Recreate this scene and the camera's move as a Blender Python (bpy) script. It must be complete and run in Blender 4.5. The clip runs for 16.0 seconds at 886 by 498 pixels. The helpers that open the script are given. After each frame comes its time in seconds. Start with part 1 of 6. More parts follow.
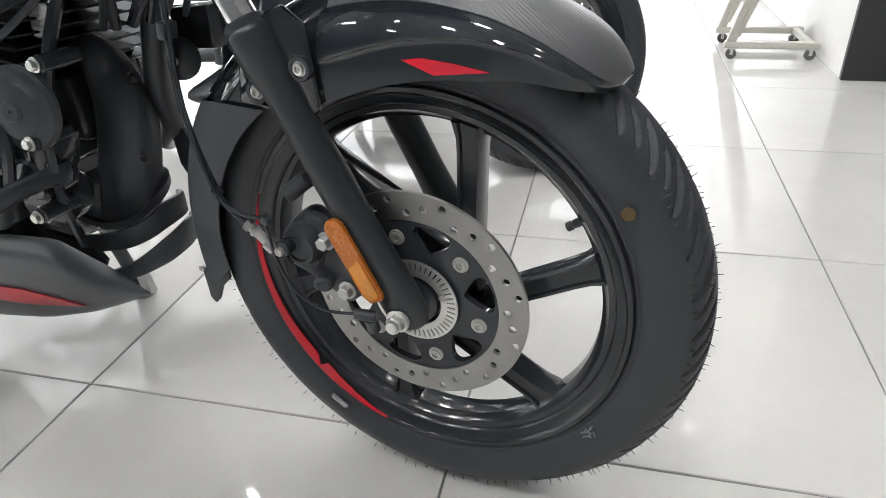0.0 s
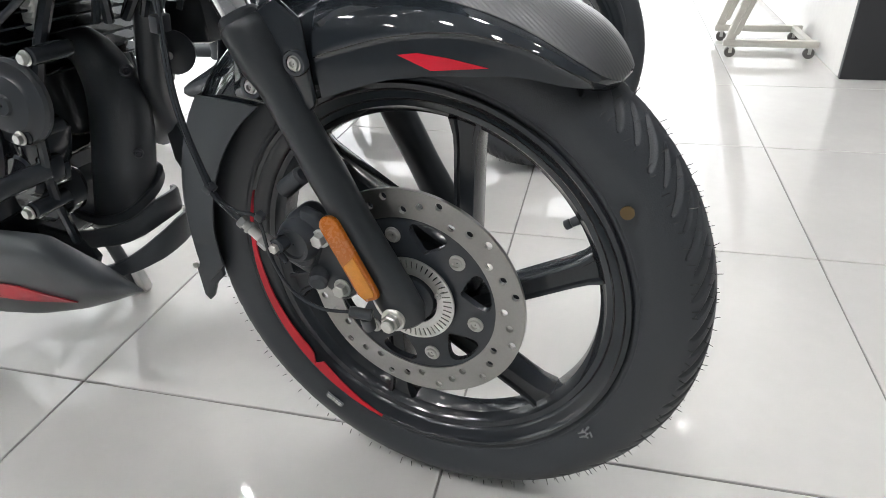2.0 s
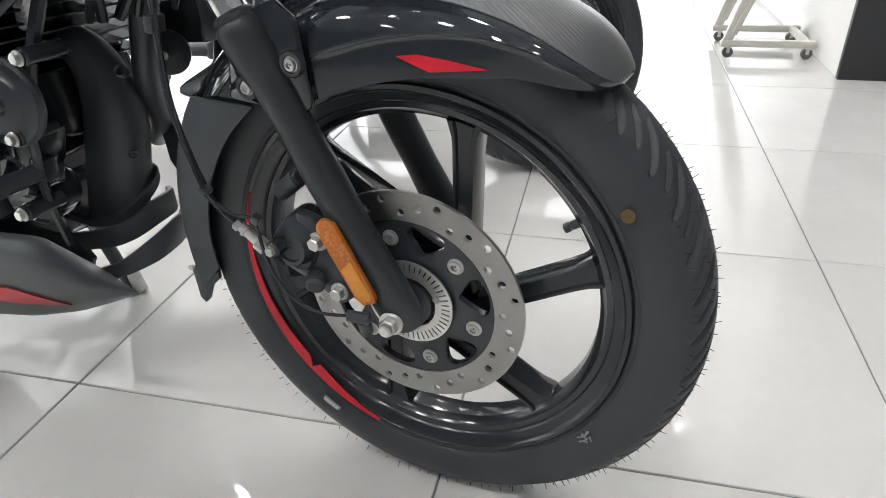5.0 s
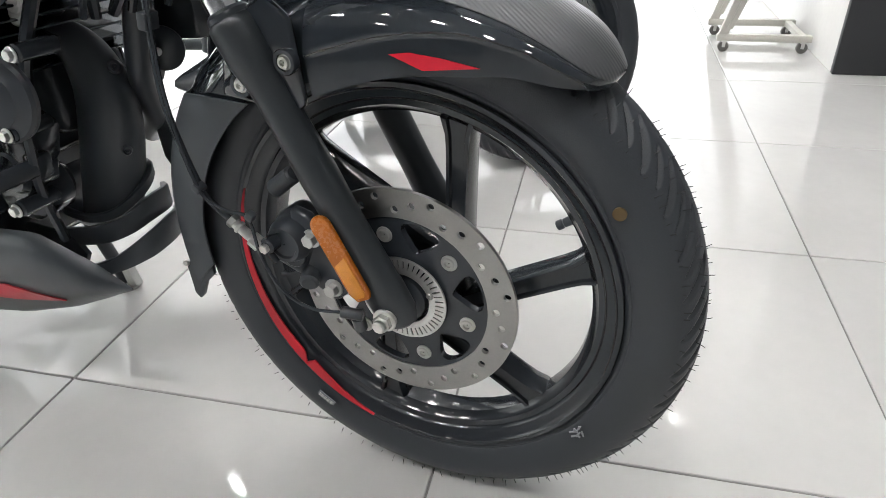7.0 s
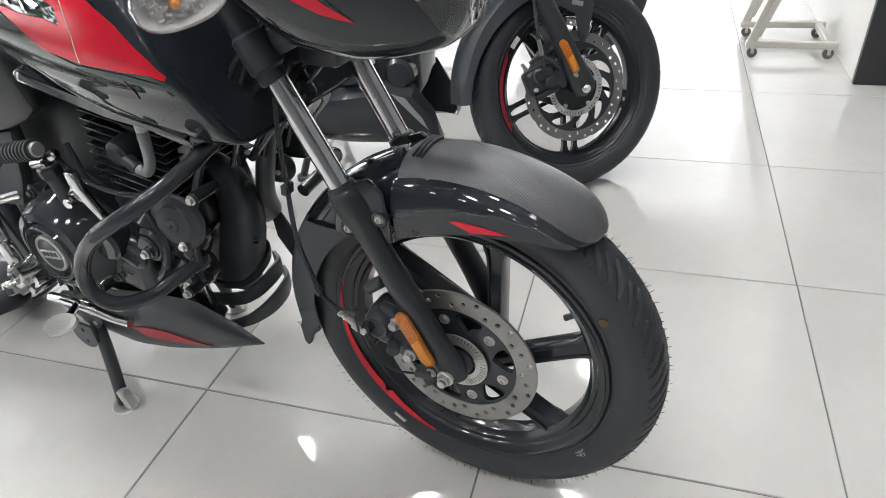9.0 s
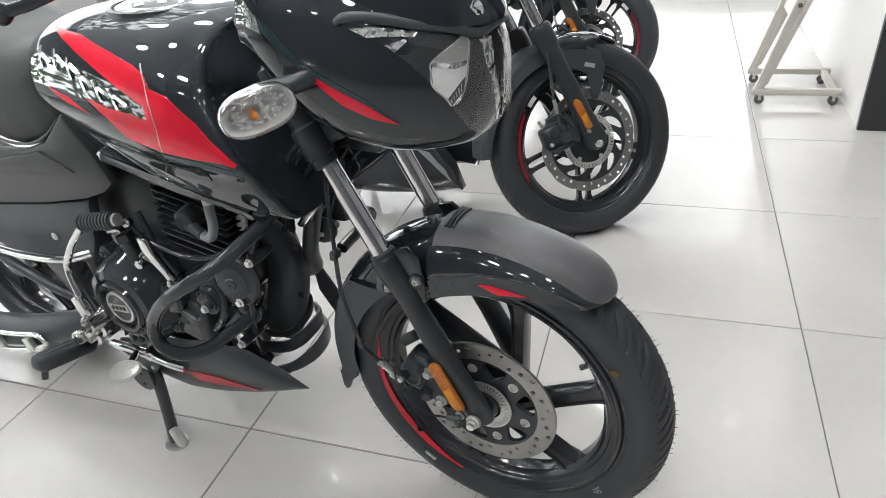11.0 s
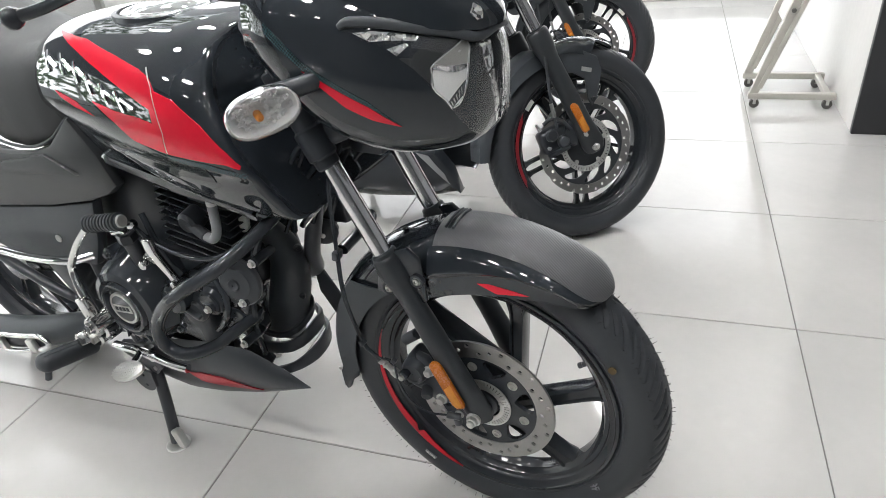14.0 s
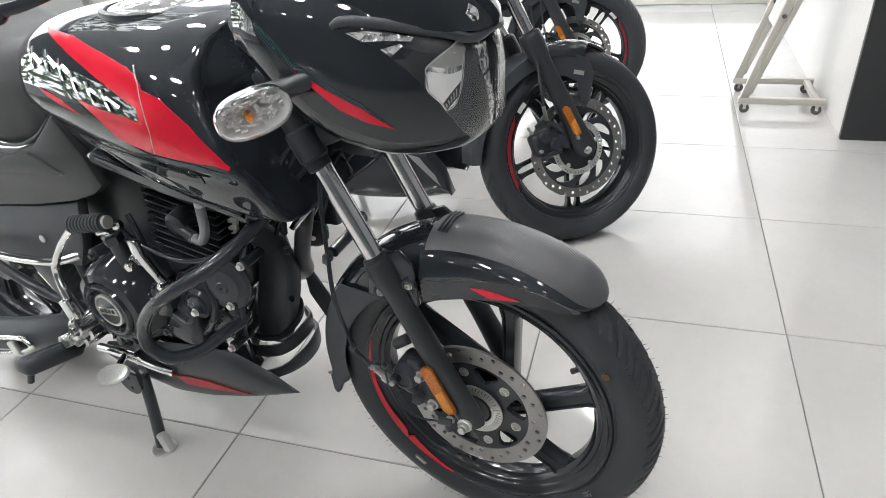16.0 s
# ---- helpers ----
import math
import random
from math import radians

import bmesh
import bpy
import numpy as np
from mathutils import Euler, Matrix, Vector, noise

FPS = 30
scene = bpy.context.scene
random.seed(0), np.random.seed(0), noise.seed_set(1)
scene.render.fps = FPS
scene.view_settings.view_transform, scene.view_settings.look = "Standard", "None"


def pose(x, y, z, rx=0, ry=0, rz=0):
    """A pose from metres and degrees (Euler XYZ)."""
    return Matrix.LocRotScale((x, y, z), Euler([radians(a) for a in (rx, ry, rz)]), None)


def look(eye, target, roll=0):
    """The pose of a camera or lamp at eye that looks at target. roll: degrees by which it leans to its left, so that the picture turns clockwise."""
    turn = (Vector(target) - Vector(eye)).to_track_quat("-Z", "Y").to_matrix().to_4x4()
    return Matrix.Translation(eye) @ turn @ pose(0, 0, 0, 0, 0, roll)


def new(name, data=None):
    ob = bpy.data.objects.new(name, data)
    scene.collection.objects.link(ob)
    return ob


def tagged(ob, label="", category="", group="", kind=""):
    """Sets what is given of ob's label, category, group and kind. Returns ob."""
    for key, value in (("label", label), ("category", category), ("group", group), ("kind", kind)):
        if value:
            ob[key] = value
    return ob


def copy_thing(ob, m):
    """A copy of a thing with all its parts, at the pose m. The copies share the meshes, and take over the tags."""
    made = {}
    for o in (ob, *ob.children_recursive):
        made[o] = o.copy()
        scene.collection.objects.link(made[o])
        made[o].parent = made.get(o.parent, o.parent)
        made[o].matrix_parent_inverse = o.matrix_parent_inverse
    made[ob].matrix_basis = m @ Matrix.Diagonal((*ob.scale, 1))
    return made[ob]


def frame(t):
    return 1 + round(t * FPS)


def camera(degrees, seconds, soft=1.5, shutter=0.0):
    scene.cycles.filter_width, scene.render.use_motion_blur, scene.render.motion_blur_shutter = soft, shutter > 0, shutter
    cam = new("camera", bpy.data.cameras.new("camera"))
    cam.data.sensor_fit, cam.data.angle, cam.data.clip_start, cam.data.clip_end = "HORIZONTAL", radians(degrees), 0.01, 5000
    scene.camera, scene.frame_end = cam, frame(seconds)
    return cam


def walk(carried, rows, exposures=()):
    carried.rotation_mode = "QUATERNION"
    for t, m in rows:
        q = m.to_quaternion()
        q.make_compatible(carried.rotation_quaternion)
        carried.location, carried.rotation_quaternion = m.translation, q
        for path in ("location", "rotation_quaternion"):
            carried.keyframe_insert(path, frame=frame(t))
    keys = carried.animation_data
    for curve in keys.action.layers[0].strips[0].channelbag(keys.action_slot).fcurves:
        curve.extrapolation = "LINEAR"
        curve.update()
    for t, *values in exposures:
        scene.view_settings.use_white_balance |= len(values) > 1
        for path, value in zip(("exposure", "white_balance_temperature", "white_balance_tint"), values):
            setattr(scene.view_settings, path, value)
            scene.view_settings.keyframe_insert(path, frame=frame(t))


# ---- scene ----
cam = camera(68.2, 16.0, soft=0.8)
PATH = [
    (0, (0.035, 0.003, 0.687), (-0.412, 1.68, -0.308), -2.6),
    (0.5, (0.036, 0.008, 0.688), (-0.404, 1.686, -0.307), -2.7),
    (1, (0.034, 0.01, 0.688), (-0.412, 1.683, -0.313), -2.6),
    (1.5, (0.035, 0.01, 0.685), (-0.41, 1.682, -0.319), -2.3),
    (2, (0.034, 0.01, 0.684), (-0.404, 1.684, -0.319), -2.2),
    (2.5, (0.034, 0.01, 0.682), (-0.403, 1.683, -0.324), -2.2),
    (3, (0.03, 0.013, 0.681), (-0.405, 1.685, -0.326), -1.9),
    (3.5, (0.027, 0.015, 0.682), (-0.403, 1.685, -0.33), -2.0),
    (6, (0.033, 0.018, 0.684), (-0.395, 1.698, -0.314), -2.0),
    (6.5, (0.032, 0.018, 0.684), (-0.391, 1.7, -0.312), -1.9),
    (7, (0.034, 0.017, 0.689), (-0.382, 1.683, -0.335), -1.8),
    (7.5, (0.048, -0.016, 0.74), (-0.35, 1.633, -0.319), -1.8),
    (8, (0.065, -0.06, 0.828), (-0.374, 1.533, -0.299), -3.5),
    (8.5, (0.071, -0.099, 0.918), (-0.474, 1.458, -0.213), -4.9),
    (9, (0.078, -0.122, 0.986), (-0.455, 1.437, -0.148), -4.7),
    (9.5, (0.092, -0.144, 1.034), (-0.451, 1.412, -0.1), -5.4),
    (9.7, (0.092, -0.148, 1.047), (-0.449, 1.42, -0.072), -5.4),
    (11.8, (0.087, -0.215, 1.094), (-0.525, 1.376, 0.048), -6.1),
    (12, (0.089, -0.214, 1.092), (-0.52, 1.376, 0.043), -6.2),
    (12.5, (0.09, -0.214, 1.092), (-0.507, 1.379, 0.04), -6.0),
    (13, (0.092, -0.215, 1.092), (-0.491, 1.38, 0.036), -5.9),
    (13.5, (0.091, -0.217, 1.094), (-0.493, 1.383, 0.045), -5.7),
    (14, (0.09, -0.216, 1.093), (-0.494, 1.389, 0.052), -5.7),
    (14.5, (0.09, -0.212, 1.092), (-0.493, 1.394, 0.052), -5.7),
    (15, (0.087, -0.209, 1.092), (-0.488, 1.399, 0.051), -5.7),
    (15.5, (0.083, -0.208, 1.091), (-0.482, 1.4, 0.045), -5.2),
    (16, (0.081, -0.205, 1.09), (-0.471, 1.411, 0.05), -4.7),
]
walk(cam, [(t, look(e, g, r)) for t, e, g, r in PATH], [(0.0, 0.36), (7.0, 0.36), (9.5, 0.2), (16.0, 0.2)])

# ---- world and light ----
world = bpy.data.worlds.new("daylight")
scene.world = world
world.use_nodes = True
wn = world.node_tree.nodes
sky = wn.new("ShaderNodeTexSky")
sky.sky_type, sky.sun_disc = "NISHITA", False
sky.sun_elevation, sky.sun_rotation = radians(50), radians(150)
wn["Background"].inputs["Strength"].default_value = 0.12
world.node_tree.links.new(sky.outputs["Color"], wn["Background"].inputs["Color"])


def area_lamp(name, eye, target, sx, sy, watts, colour=(1, 1, 1), shape="RECTANGLE"):
    data = bpy.data.lights.new(name, "AREA")
    data.shape, data.size, data.size_y, data.energy, data.color = shape, sx, sy, watts, colour
    ob = new(name, data)
    ob.matrix_world = look(eye, target)
    return ob


area_lamp("far_window_light", (-0.6, 5.05, 1.16), (-0.6, 0, 0.75), 8.4, 1.95, 44, (0.95, 0.98, 1.0))
area_lamp("west_window_light", (-4.8, 3.65, 1.5), (-1.5, 1.8, 0.4), 2.5, 2.4, 22, (0.95, 0.98, 1.0))
for lx in (-3.1, -2.1, -1.1, -0.1):
    for ly in (-0.7, 0.9, 2.5):
        area_lamp("downlight_bulb", (lx, ly, 2.94), (lx, ly, 0), 0.26, 0.26, 12.5, (1.0, 0.99, 0.985), "DISK")


# ---- materials ----
def material(name, colour, rough=0.5, metal=0.0, vary=0.12, scale=40.0, bump=0.0, bump_scale=300.0, coat=0.0, speck=0.0, spec=0.5):
    """A surface with two scales of variation in colour and gloss, and a fine relief."""
    m = bpy.data.materials.new(name)
    m.use_nodes = True
    n, k = m.node_tree.nodes, m.node_tree.links
    b = n["Principled BSDF"]
    b.inputs["Metallic"].default_value = metal
    b.inputs["Specular IOR Level"].default_value = spec
    b.inputs["Coat Weight"].default_value = coat
    b.inputs["Coat Roughness"].default_value = 0.03
    tc = n.new("ShaderNodeTexCoord")
    big, fine = n.new("ShaderNodeTexNoise"), n.new("ShaderNodeTexNoise")
    big.inputs["Scale"].default_value, big.inputs["Detail"].default_value = scale / 8, 5
    fine.inputs["Scale"].default_value, fine.inputs["Detail"].default_value = scale * 6, 3
    for t in (big, fine):
        k.new(tc.outputs["Object"], t.inputs["Vector"])
    mix = n.new("ShaderNodeMath")
    mix.operation = "MULTIPLY_ADD"
    k.new(fine.outputs["Fac"], mix.inputs[0])
    mix.inputs[1].default_value = 0.4
    k.new(big.outputs["Fac"], mix.inputs[2])
    ramp = n.new("ShaderNodeMapRange")
    ramp.inputs["From Min"].default_value, ramp.inputs["From Max"].default_value = 0.4, 1.0
    ramp.inputs["To Min"].default_value, ramp.inputs["To Max"].default_value = 1 - vary, 1 + vary
    k.new(mix.outputs[0], ramp.inputs["Value"])
    hue = n.new("ShaderNodeMix")
    hue.data_type, hue.blend_type = "RGBA", "MULTIPLY"
    hue.inputs["Factor"].default_value = 1.0
    hue.inputs["A"].default_value = (*colour, 1)
    k.new(ramp.outputs["Result"], hue.inputs["B"])
    k.new(hue.outputs["Result"], b.inputs["Base Color"])
    gloss = n.new("ShaderNodeMapRange")
    gloss.inputs["From Min"].default_value, gloss.inputs["From Max"].default_value = 0.4, 1.0
    gloss.inputs["To Min"].default_value, gloss.inputs["To Max"].default_value = max(0.02, rough * (1 - 1.5 * vary)), min(1, rough * (1 + 1.5 * vary))
    k.new(mix.outputs[0], gloss.inputs["Value"])
    k.new(gloss.outputs["Result"], b.inputs["Roughness"])
    if bump:
        grain = n.new("ShaderNodeTexNoise")
        grain.inputs["Scale"].default_value = bump_scale
        k.new(tc.outputs["Object"], grain.inputs["Vector"])
        bp = n.new("ShaderNodeBump")
        bp.inputs["Strength"].default_value, bp.inputs["Distance"].default_value = bump, 0.002
        k.new(grain.outputs["Fac"], bp.inputs["Height"])
        k.new(bp.outputs["Normal"], b.inputs["Normal"])
    return m


GLOSS = material("black_gloss_paint", (0.019, 0.0235, 0.029), 0.05, 0, 0.1, 20, coat=1.0, spec=0.15)
MATTE = material("matte_black_plastic", (0.038, 0.0445, 0.052), 0.44, 0, 0.15, 60, bump=0.15, bump_scale=900)
SATIN = material("satin_black_enamel", (0.029, 0.034, 0.0405), 0.33, 0, 0.05, 60)
SEMI = material("semi_gloss_black", (0.026, 0.0305, 0.0365), 0.075, 0, 0.15, 50, spec=0.45)
WHEELM = material("satin_black_wheel_enamel", (0.021, 0.0245, 0.029), 0.13, 0, 0.12, 50)
TUBE = material("hard_chrome_tube", (0.82, 0.82, 0.83), 0.17, 1, 0.06, 60)
FORK = material("fork_black", (0.027, 0.0315, 0.0355), 0.34, 0, 0.1, 50, bump=0.04)
RUBBER = material("tyre_rubber", (0.0285, 0.033, 0.039), 0.5, 0, 0.22, 50, bump=0.12, bump_scale=700)
SPEW = material("rubber_whisker", (0.02, 0.02, 0.02), 0.6)
RINGM = material("bright_plated_ring", (0.62, 0.62, 0.6), 0.36, 0.8, 0.08, 60)
CHROME = material("chrome", (0.82, 0.82, 0.83), 0.07, 1, 0.05, 60)
STEEL = material("zinc_steel", (0.62, 0.62, 0.6), 0.33, 1, 0.12, 90)
DULL = material("dull_steel", (0.5, 0.5, 0.48), 0.45, 0.8, 0.05, 30)
ALLOY = material("polished_alloy", (0.66, 0.66, 0.65), 0.12, 1, 0.14, 70, bump=0.02)
RED = material("red_decal", (0.6, 0.01, 0.03), 0.2, 0, 0.06, 30, coat=0.15)
REDTAPE = material("red_rim_tape", (0.5, 0.008, 0.022), 0.34, 0, 0.06, 30)
# belly stripe red: a duller film, its colour also darkened for the shade there
SHADERED = material("shaded_dull_red_film", (0.37, 0.012, 0.024), 0.34, 0, 0.3, 120)
DEEPRED = material("dark_red_rim_tape", (0.24, 0.01, 0.018), 0.34, 0, 0.08, 30)
WHITE = material("white_print", (0.72, 0.72, 0.7), 0.4, 0, 0.06, 30)
LOWFILM = material("dark_lower_film", (0.013, 0.018, 0.021), 0.1, 0, 0.1, 60, coat=0.2)
GREYP = material("grey_print", (0.22, 0.23, 0.24), 0.4, 0, 0.06, 30)
SEATM = material("seat_vinyl", (0.034, 0.0365, 0.039), 0.55, 0, 0.12, 40, bump=0.25, bump_scale=1200)
PANEL = material("dark_grey_panel", (0.024, 0.0265, 0.029), 0.42, 0, 0.12, 40, bump=0.08, bump_scale=900)
YELLOW = material("yellow_paint_dot", (0.11, 0.07, 0.025), 0.6, 0, 0.2, 200)
WALLW = material("white_marble", (0.8, 0.79, 0.77), 0.16, 0, 0.06, 6)
DARKC = material("charcoal_cladding", (0.022, 0.023, 0.027), 0.45, 0, 0.04, 4)
# dark tone for unseen walls, chosen for what the gloss paint mirrors
WALLD = material("unseen_dark_wall", (0.1, 0.104, 0.11), 0.7, 0, 0.08, 10)
WALLP = material("pale_wall_paint", (0.45, 0.46, 0.47), 0.7, 0, 0.05, 10)
CEIL = material("pale_ceiling_paint", (0.68, 0.69, 0.7), 0.8, 0, 0.05, 10)
GROUT = material("grey_grout", (0.17, 0.165, 0.155), 0.8, 0, 0.15, 30)
CARTM = material("cream_enamel", (0.47, 0.455, 0.415), 0.35, 0, 0.08, 20)
CASTOR = material("grey_castor_rubber", (0.1, 0.095, 0.09), 0.55)
BRASS = material("amber_bulb", (0.75, 0.28, 0.05), 0.2)


def disc_steel():
    m = material("brushed_disc_steel", (0.33, 0.325, 0.315), 0.34, 1, 0.1, 60)
    n, k = m.node_tree.nodes, m.node_tree.links
    wave = n.new("ShaderNodeTexNoise")
    wave.inputs["Scale"].default_value, wave.inputs["Detail"].default_value = 900, 2
    bp = n.new("ShaderNodeBump")
    bp.inputs["Strength"].default_value, bp.inputs["Distance"].default_value = 0.25, 0.001
    k.new(wave.outputs["Fac"], bp.inputs["Height"])
    k.new(bp.outputs["Normal"], n["Principled BSDF"].inputs["Normal"])
    return m


def carbon():
    m = material("carbon_texture_film", (0.085, 0.088, 0.092), 0.32, 0, 0.1, 30)
    n, k = m.node_tree.nodes, m.node_tree.links
    tc = n.new("ShaderNodeTexCoord")
    wv = n.new("ShaderNodeTexWave")
    wv.wave_type, wv.bands_direction = "BANDS", "DIAGONAL"
    wv.inputs["Scale"].default_value, wv.inputs["Distortion"].default_value = 125, 0.15
    k.new(tc.outputs["Object"], wv.inputs["Vector"])
    bp = n.new("ShaderNodeBump")
    bp.inputs["Strength"].default_value, bp.inputs["Distance"].default_value = 0.25, 0.001
    k.new(wv.outputs["Fac"], bp.inputs["Height"])
    k.new(bp.outputs["Normal"], n["Principled BSDF"].inputs["Normal"])
    return m


def amber():
    m = material("amber_reflector", (0.44, 0.13, 0.015), 0.28, 0, 0.1, 60)
    n, k = m.node_tree.nodes, m.node_tree.links
    tc = n.new("ShaderNodeTexCoord")
    vo = n.new("ShaderNodeTexVoronoi")
    vo.inputs["Scale"].default_value = 600
    k.new(tc.outputs["Object"], vo.inputs["Vector"])
    bp = n.new("ShaderNodeBump")
    bp.inputs["Strength"].default_value, bp.inputs["Distance"].default_value = 0.15, 0.001
    k.new(vo.outputs["Distance"], bp.inputs["Height"])
    k.new(bp.outputs["Normal"], n["Principled BSDF"].inputs["Normal"])
    return m


def glass(name, tint=(1, 1, 1), rough=0.02):
    m = bpy.data.materials.new(name)
    m.use_nodes = True
    n, k = m.node_tree.nodes, m.node_tree.links
    n.remove(n["Principled BSDF"])
    tr, gl, mx, fr = (n.new("ShaderNodeBsdf" + x) if x in ("Transparent", "Glossy") else n.new("ShaderNode" + x) for x in ("Transparent", "Glossy", "MixShader", "LayerWeight"))
    tr.inputs["Color"].default_value = (*tint, 1)
    gl.inputs["Roughness"].default_value = rough
    fr.inputs["Blend"].default_value = 0.5
    pw, sc = n.new("ShaderNodeMath"), n.new("ShaderNodeMath")
    pw.operation, pw.inputs[1].default_value = "POWER", 4.0
    sc.operation, sc.inputs[1].default_value, sc.inputs[2].default_value = "MULTIPLY_ADD", 0.7, 0.045
    k.new(fr.outputs["Facing"], pw.inputs[0])
    k.new(pw.outputs[0], sc.inputs[0])
    k.new(sc.outputs[0], mx.inputs[0])
    k.new(tr.outputs[0], mx.inputs[1])
    k.new(gl.outputs[0], mx.inputs[2])
    k.new(mx.outputs[0], n["Material Output"].inputs["Surface"])
    return m


def tile_material():
    m = material("polished_vitrified_tile", (0.5, 0.495, 0.482), 0.06, 0, 0.05, 5, spec=0.7)
    n, k = m.node_tree.nodes, m.node_tree.links
    b = n["Principled BSDF"]
    tc, info = n.new("ShaderNodeTexCoord"), n.new("ShaderNodeObjectInfo")
    add = n.new("ShaderNodeVectorMath")
    add.operation = "ADD"
    k.new(tc.outputs["Object"], add.inputs[0])
    sc = n.new("ShaderNodeMath")
    sc.operation = "MULTIPLY"
    sc.inputs[1].default_value = 40
    k.new(info.outputs["Random"], sc.inputs[0])
    k.new(sc.outputs[0], add.inputs[1])
    cloud = n.new("ShaderNodeTexNoise")
    cloud.inputs["Scale"].default_value, cloud.inputs["Detail"].default_value = 2.2, 6
    k.new(add.outputs[0], cloud.inputs["Vector"])
    ramp = n.new("ShaderNodeMapRange")
    ramp.inputs["From Min"].default_value, ramp.inputs["From Max"].default_value = 0.3, 0.7
    ramp.inputs["To Min"].default_value, ramp.inputs["To Max"].default_value = 0.93, 1.05
    k.new(cloud.outputs["Fac"], ramp.inputs["Value"])
    mul = n.new("ShaderNodeMix")
    mul.data_type, mul.blend_type = "RGBA", "MULTIPLY"
    mul.inputs["Factor"].default_value = 1
    k.new(b.inputs["Base Color"].links[0].from_socket, mul.inputs["A"])
    k.new(ramp.outputs["Result"], mul.inputs["B"])
    k.new(mul.outputs["Result"], b.inputs["Base Color"])
    wav = n.new("ShaderNodeTexNoise")
    wav.inputs["Scale"].default_value, wav.inputs["Detail"].default_value = 7, 2
    k.new(add.outputs[0], wav.inputs["Vector"])
    bp = n.new("ShaderNodeBump")
    bp.inputs["Strength"].default_value, bp.inputs["Distance"].default_value = 0.07, 0.004
    k.new(wav.outputs["Fac"], bp.inputs["Height"])
    k.new(bp.outputs["Normal"], b.inputs["Normal"])
    return m


def glow(name, colour, strength, leaves=False):
    m = bpy.data.materials.new(name)
    m.use_nodes = True
    n, k = m.node_tree.nodes, m.node_tree.links
    n.remove(n["Principled BSDF"])
    e = n.new("ShaderNodeEmission")
    e.inputs["Color"].default_value = (*colour, 1)
    e.inputs["Strength"].default_value = strength
    k.new(e.outputs[0], n["Material Output"].inputs["Surface"])
    if leaves:
        tc, no, rp = n.new("ShaderNodeTexCoord"), n.new("ShaderNodeTexNoise"), n.new("ShaderNodeValToRGB")
        no.inputs["Scale"].default_value, no.inputs["Detail"].default_value = 3.6, 12
        k.new(tc.outputs["Object"], no.inputs["Vector"])
        rp.color_ramp.elements[0].position, rp.color_ramp.elements[0].color = 0.5, (0.035, 0.05, 0.03, 1)
        rp.color_ramp.elements[1].position, rp.color_ramp.elements[1].color = 0.58, (*colour, 1)
        k.new(no.outputs["Fac"], rp.inputs["Fac"])
        k.new(rp.outputs["Color"], e.inputs["Color"])
    return m


def facet_chrome(name, size):
    m = material(name, (0.86, 0.86, 0.86), 0.16, 1, 0.05, 60)
    n, k = m.node_tree.nodes, m.node_tree.links
    tc, vo, bp = n.new("ShaderNodeTexCoord"), n.new("ShaderNodeTexVoronoi"), n.new("ShaderNodeBump")
    vo.distance = "CHEBYCHEV"
    vo.inputs["Scale"].default_value = size
    k.new(tc.outputs["Object"], vo.inputs["Vector"])
    bp.inputs["Strength"].default_value, bp.inputs["Distance"].default_value = 0.7, 0.012
    k.new(vo.outputs["Distance"], bp.inputs["Height"])
    k.new(bp.outputs["Normal"], n["Principled BSDF"].inputs["Normal"])
    return m


def honeycomb():
    m = material("dark_honeycomb_print", (0.02, 0.03, 0.035), 0.2, 0, 0.1, 30)
    n, k = m.node_tree.nodes, m.node_tree.links
    tc, ch = n.new("ShaderNodeTexCoord"), n.new("ShaderNodeTexChecker")
    ch.inputs["Scale"].default_value = 420
    ch.inputs["Color1"].default_value, ch.inputs["Color2"].default_value = (0.012, 0.015, 0.018, 1), (0.025, 0.06, 0.07, 1)
    k.new(tc.outputs["Object"], ch.inputs["Vector"])
    k.new(ch.outputs["Color"], n["Principled BSDF"].inputs["Base Color"])
    return m


HEXP = honeycomb()
FACET = facet_chrome("faceted_reflector_chrome", 75)
BOWL = material("vacuum_plated_bowl", (0.88, 0.88, 0.88), 0.16, 0.12, 0.08, 60)
DISC, CARBON, AMBER, TILE = disc_steel(), carbon(), amber(), tile_material()
AMBERP = material("amber_prism_field", (0.62, 0.24, 0.03), 0.2, 0, 0.25, 300, bump=0.5, bump_scale=900)
LENS = glass("clear_lens")
PANE = glass("window_glass")
SKYGLOW = glow("bright_daylight", (0.96, 0.98, 1.0), 2.0)
TREEGLOW = glow("street_trees_daylight", (0.95, 0.98, 1.0), 6.0, True)
# leafy glow added overhead as a bright source for the floor to mirror
ROOFGLOW = glow("added_overhead_dapple_glow", (0.95, 0.98, 1.0), 3.0, True)
BULB = glow("lamp_diffuser", (1.0, 0.98, 0.95), 45)


# ---- mesh helpers ----
def part(name, bm, mat, parent=None, label="", smooth=True, sharp=38):
    """One bmesh as one mesh object under a thing or a part."""
    bmesh.ops.recalc_face_normals(bm, faces=bm.faces)
    if smooth:
        for f in bm.faces:
            f.smooth = True
        for e in bm.edges:
            if len(e.link_faces) == 2 and e.calc_face_angle(0) > radians(sharp):
                e.smooth = False
    me = bpy.data.meshes.new(name)
    bm.to_mesh(me)
    bm.free()
    me.materials.append(mat)
    ob = new(name, me)
    if parent is not None:
        ob.parent = parent
    if label:
        ob["label"] = label
    return ob


def joined(*bms):
    out = bmesh.new()
    for b in bms:
        me = bpy.data.meshes.new("tmp")
        b.to_mesh(me)
        b.free()
        out.from_mesh(me)
        bpy.data.meshes.remove(me)
    return out


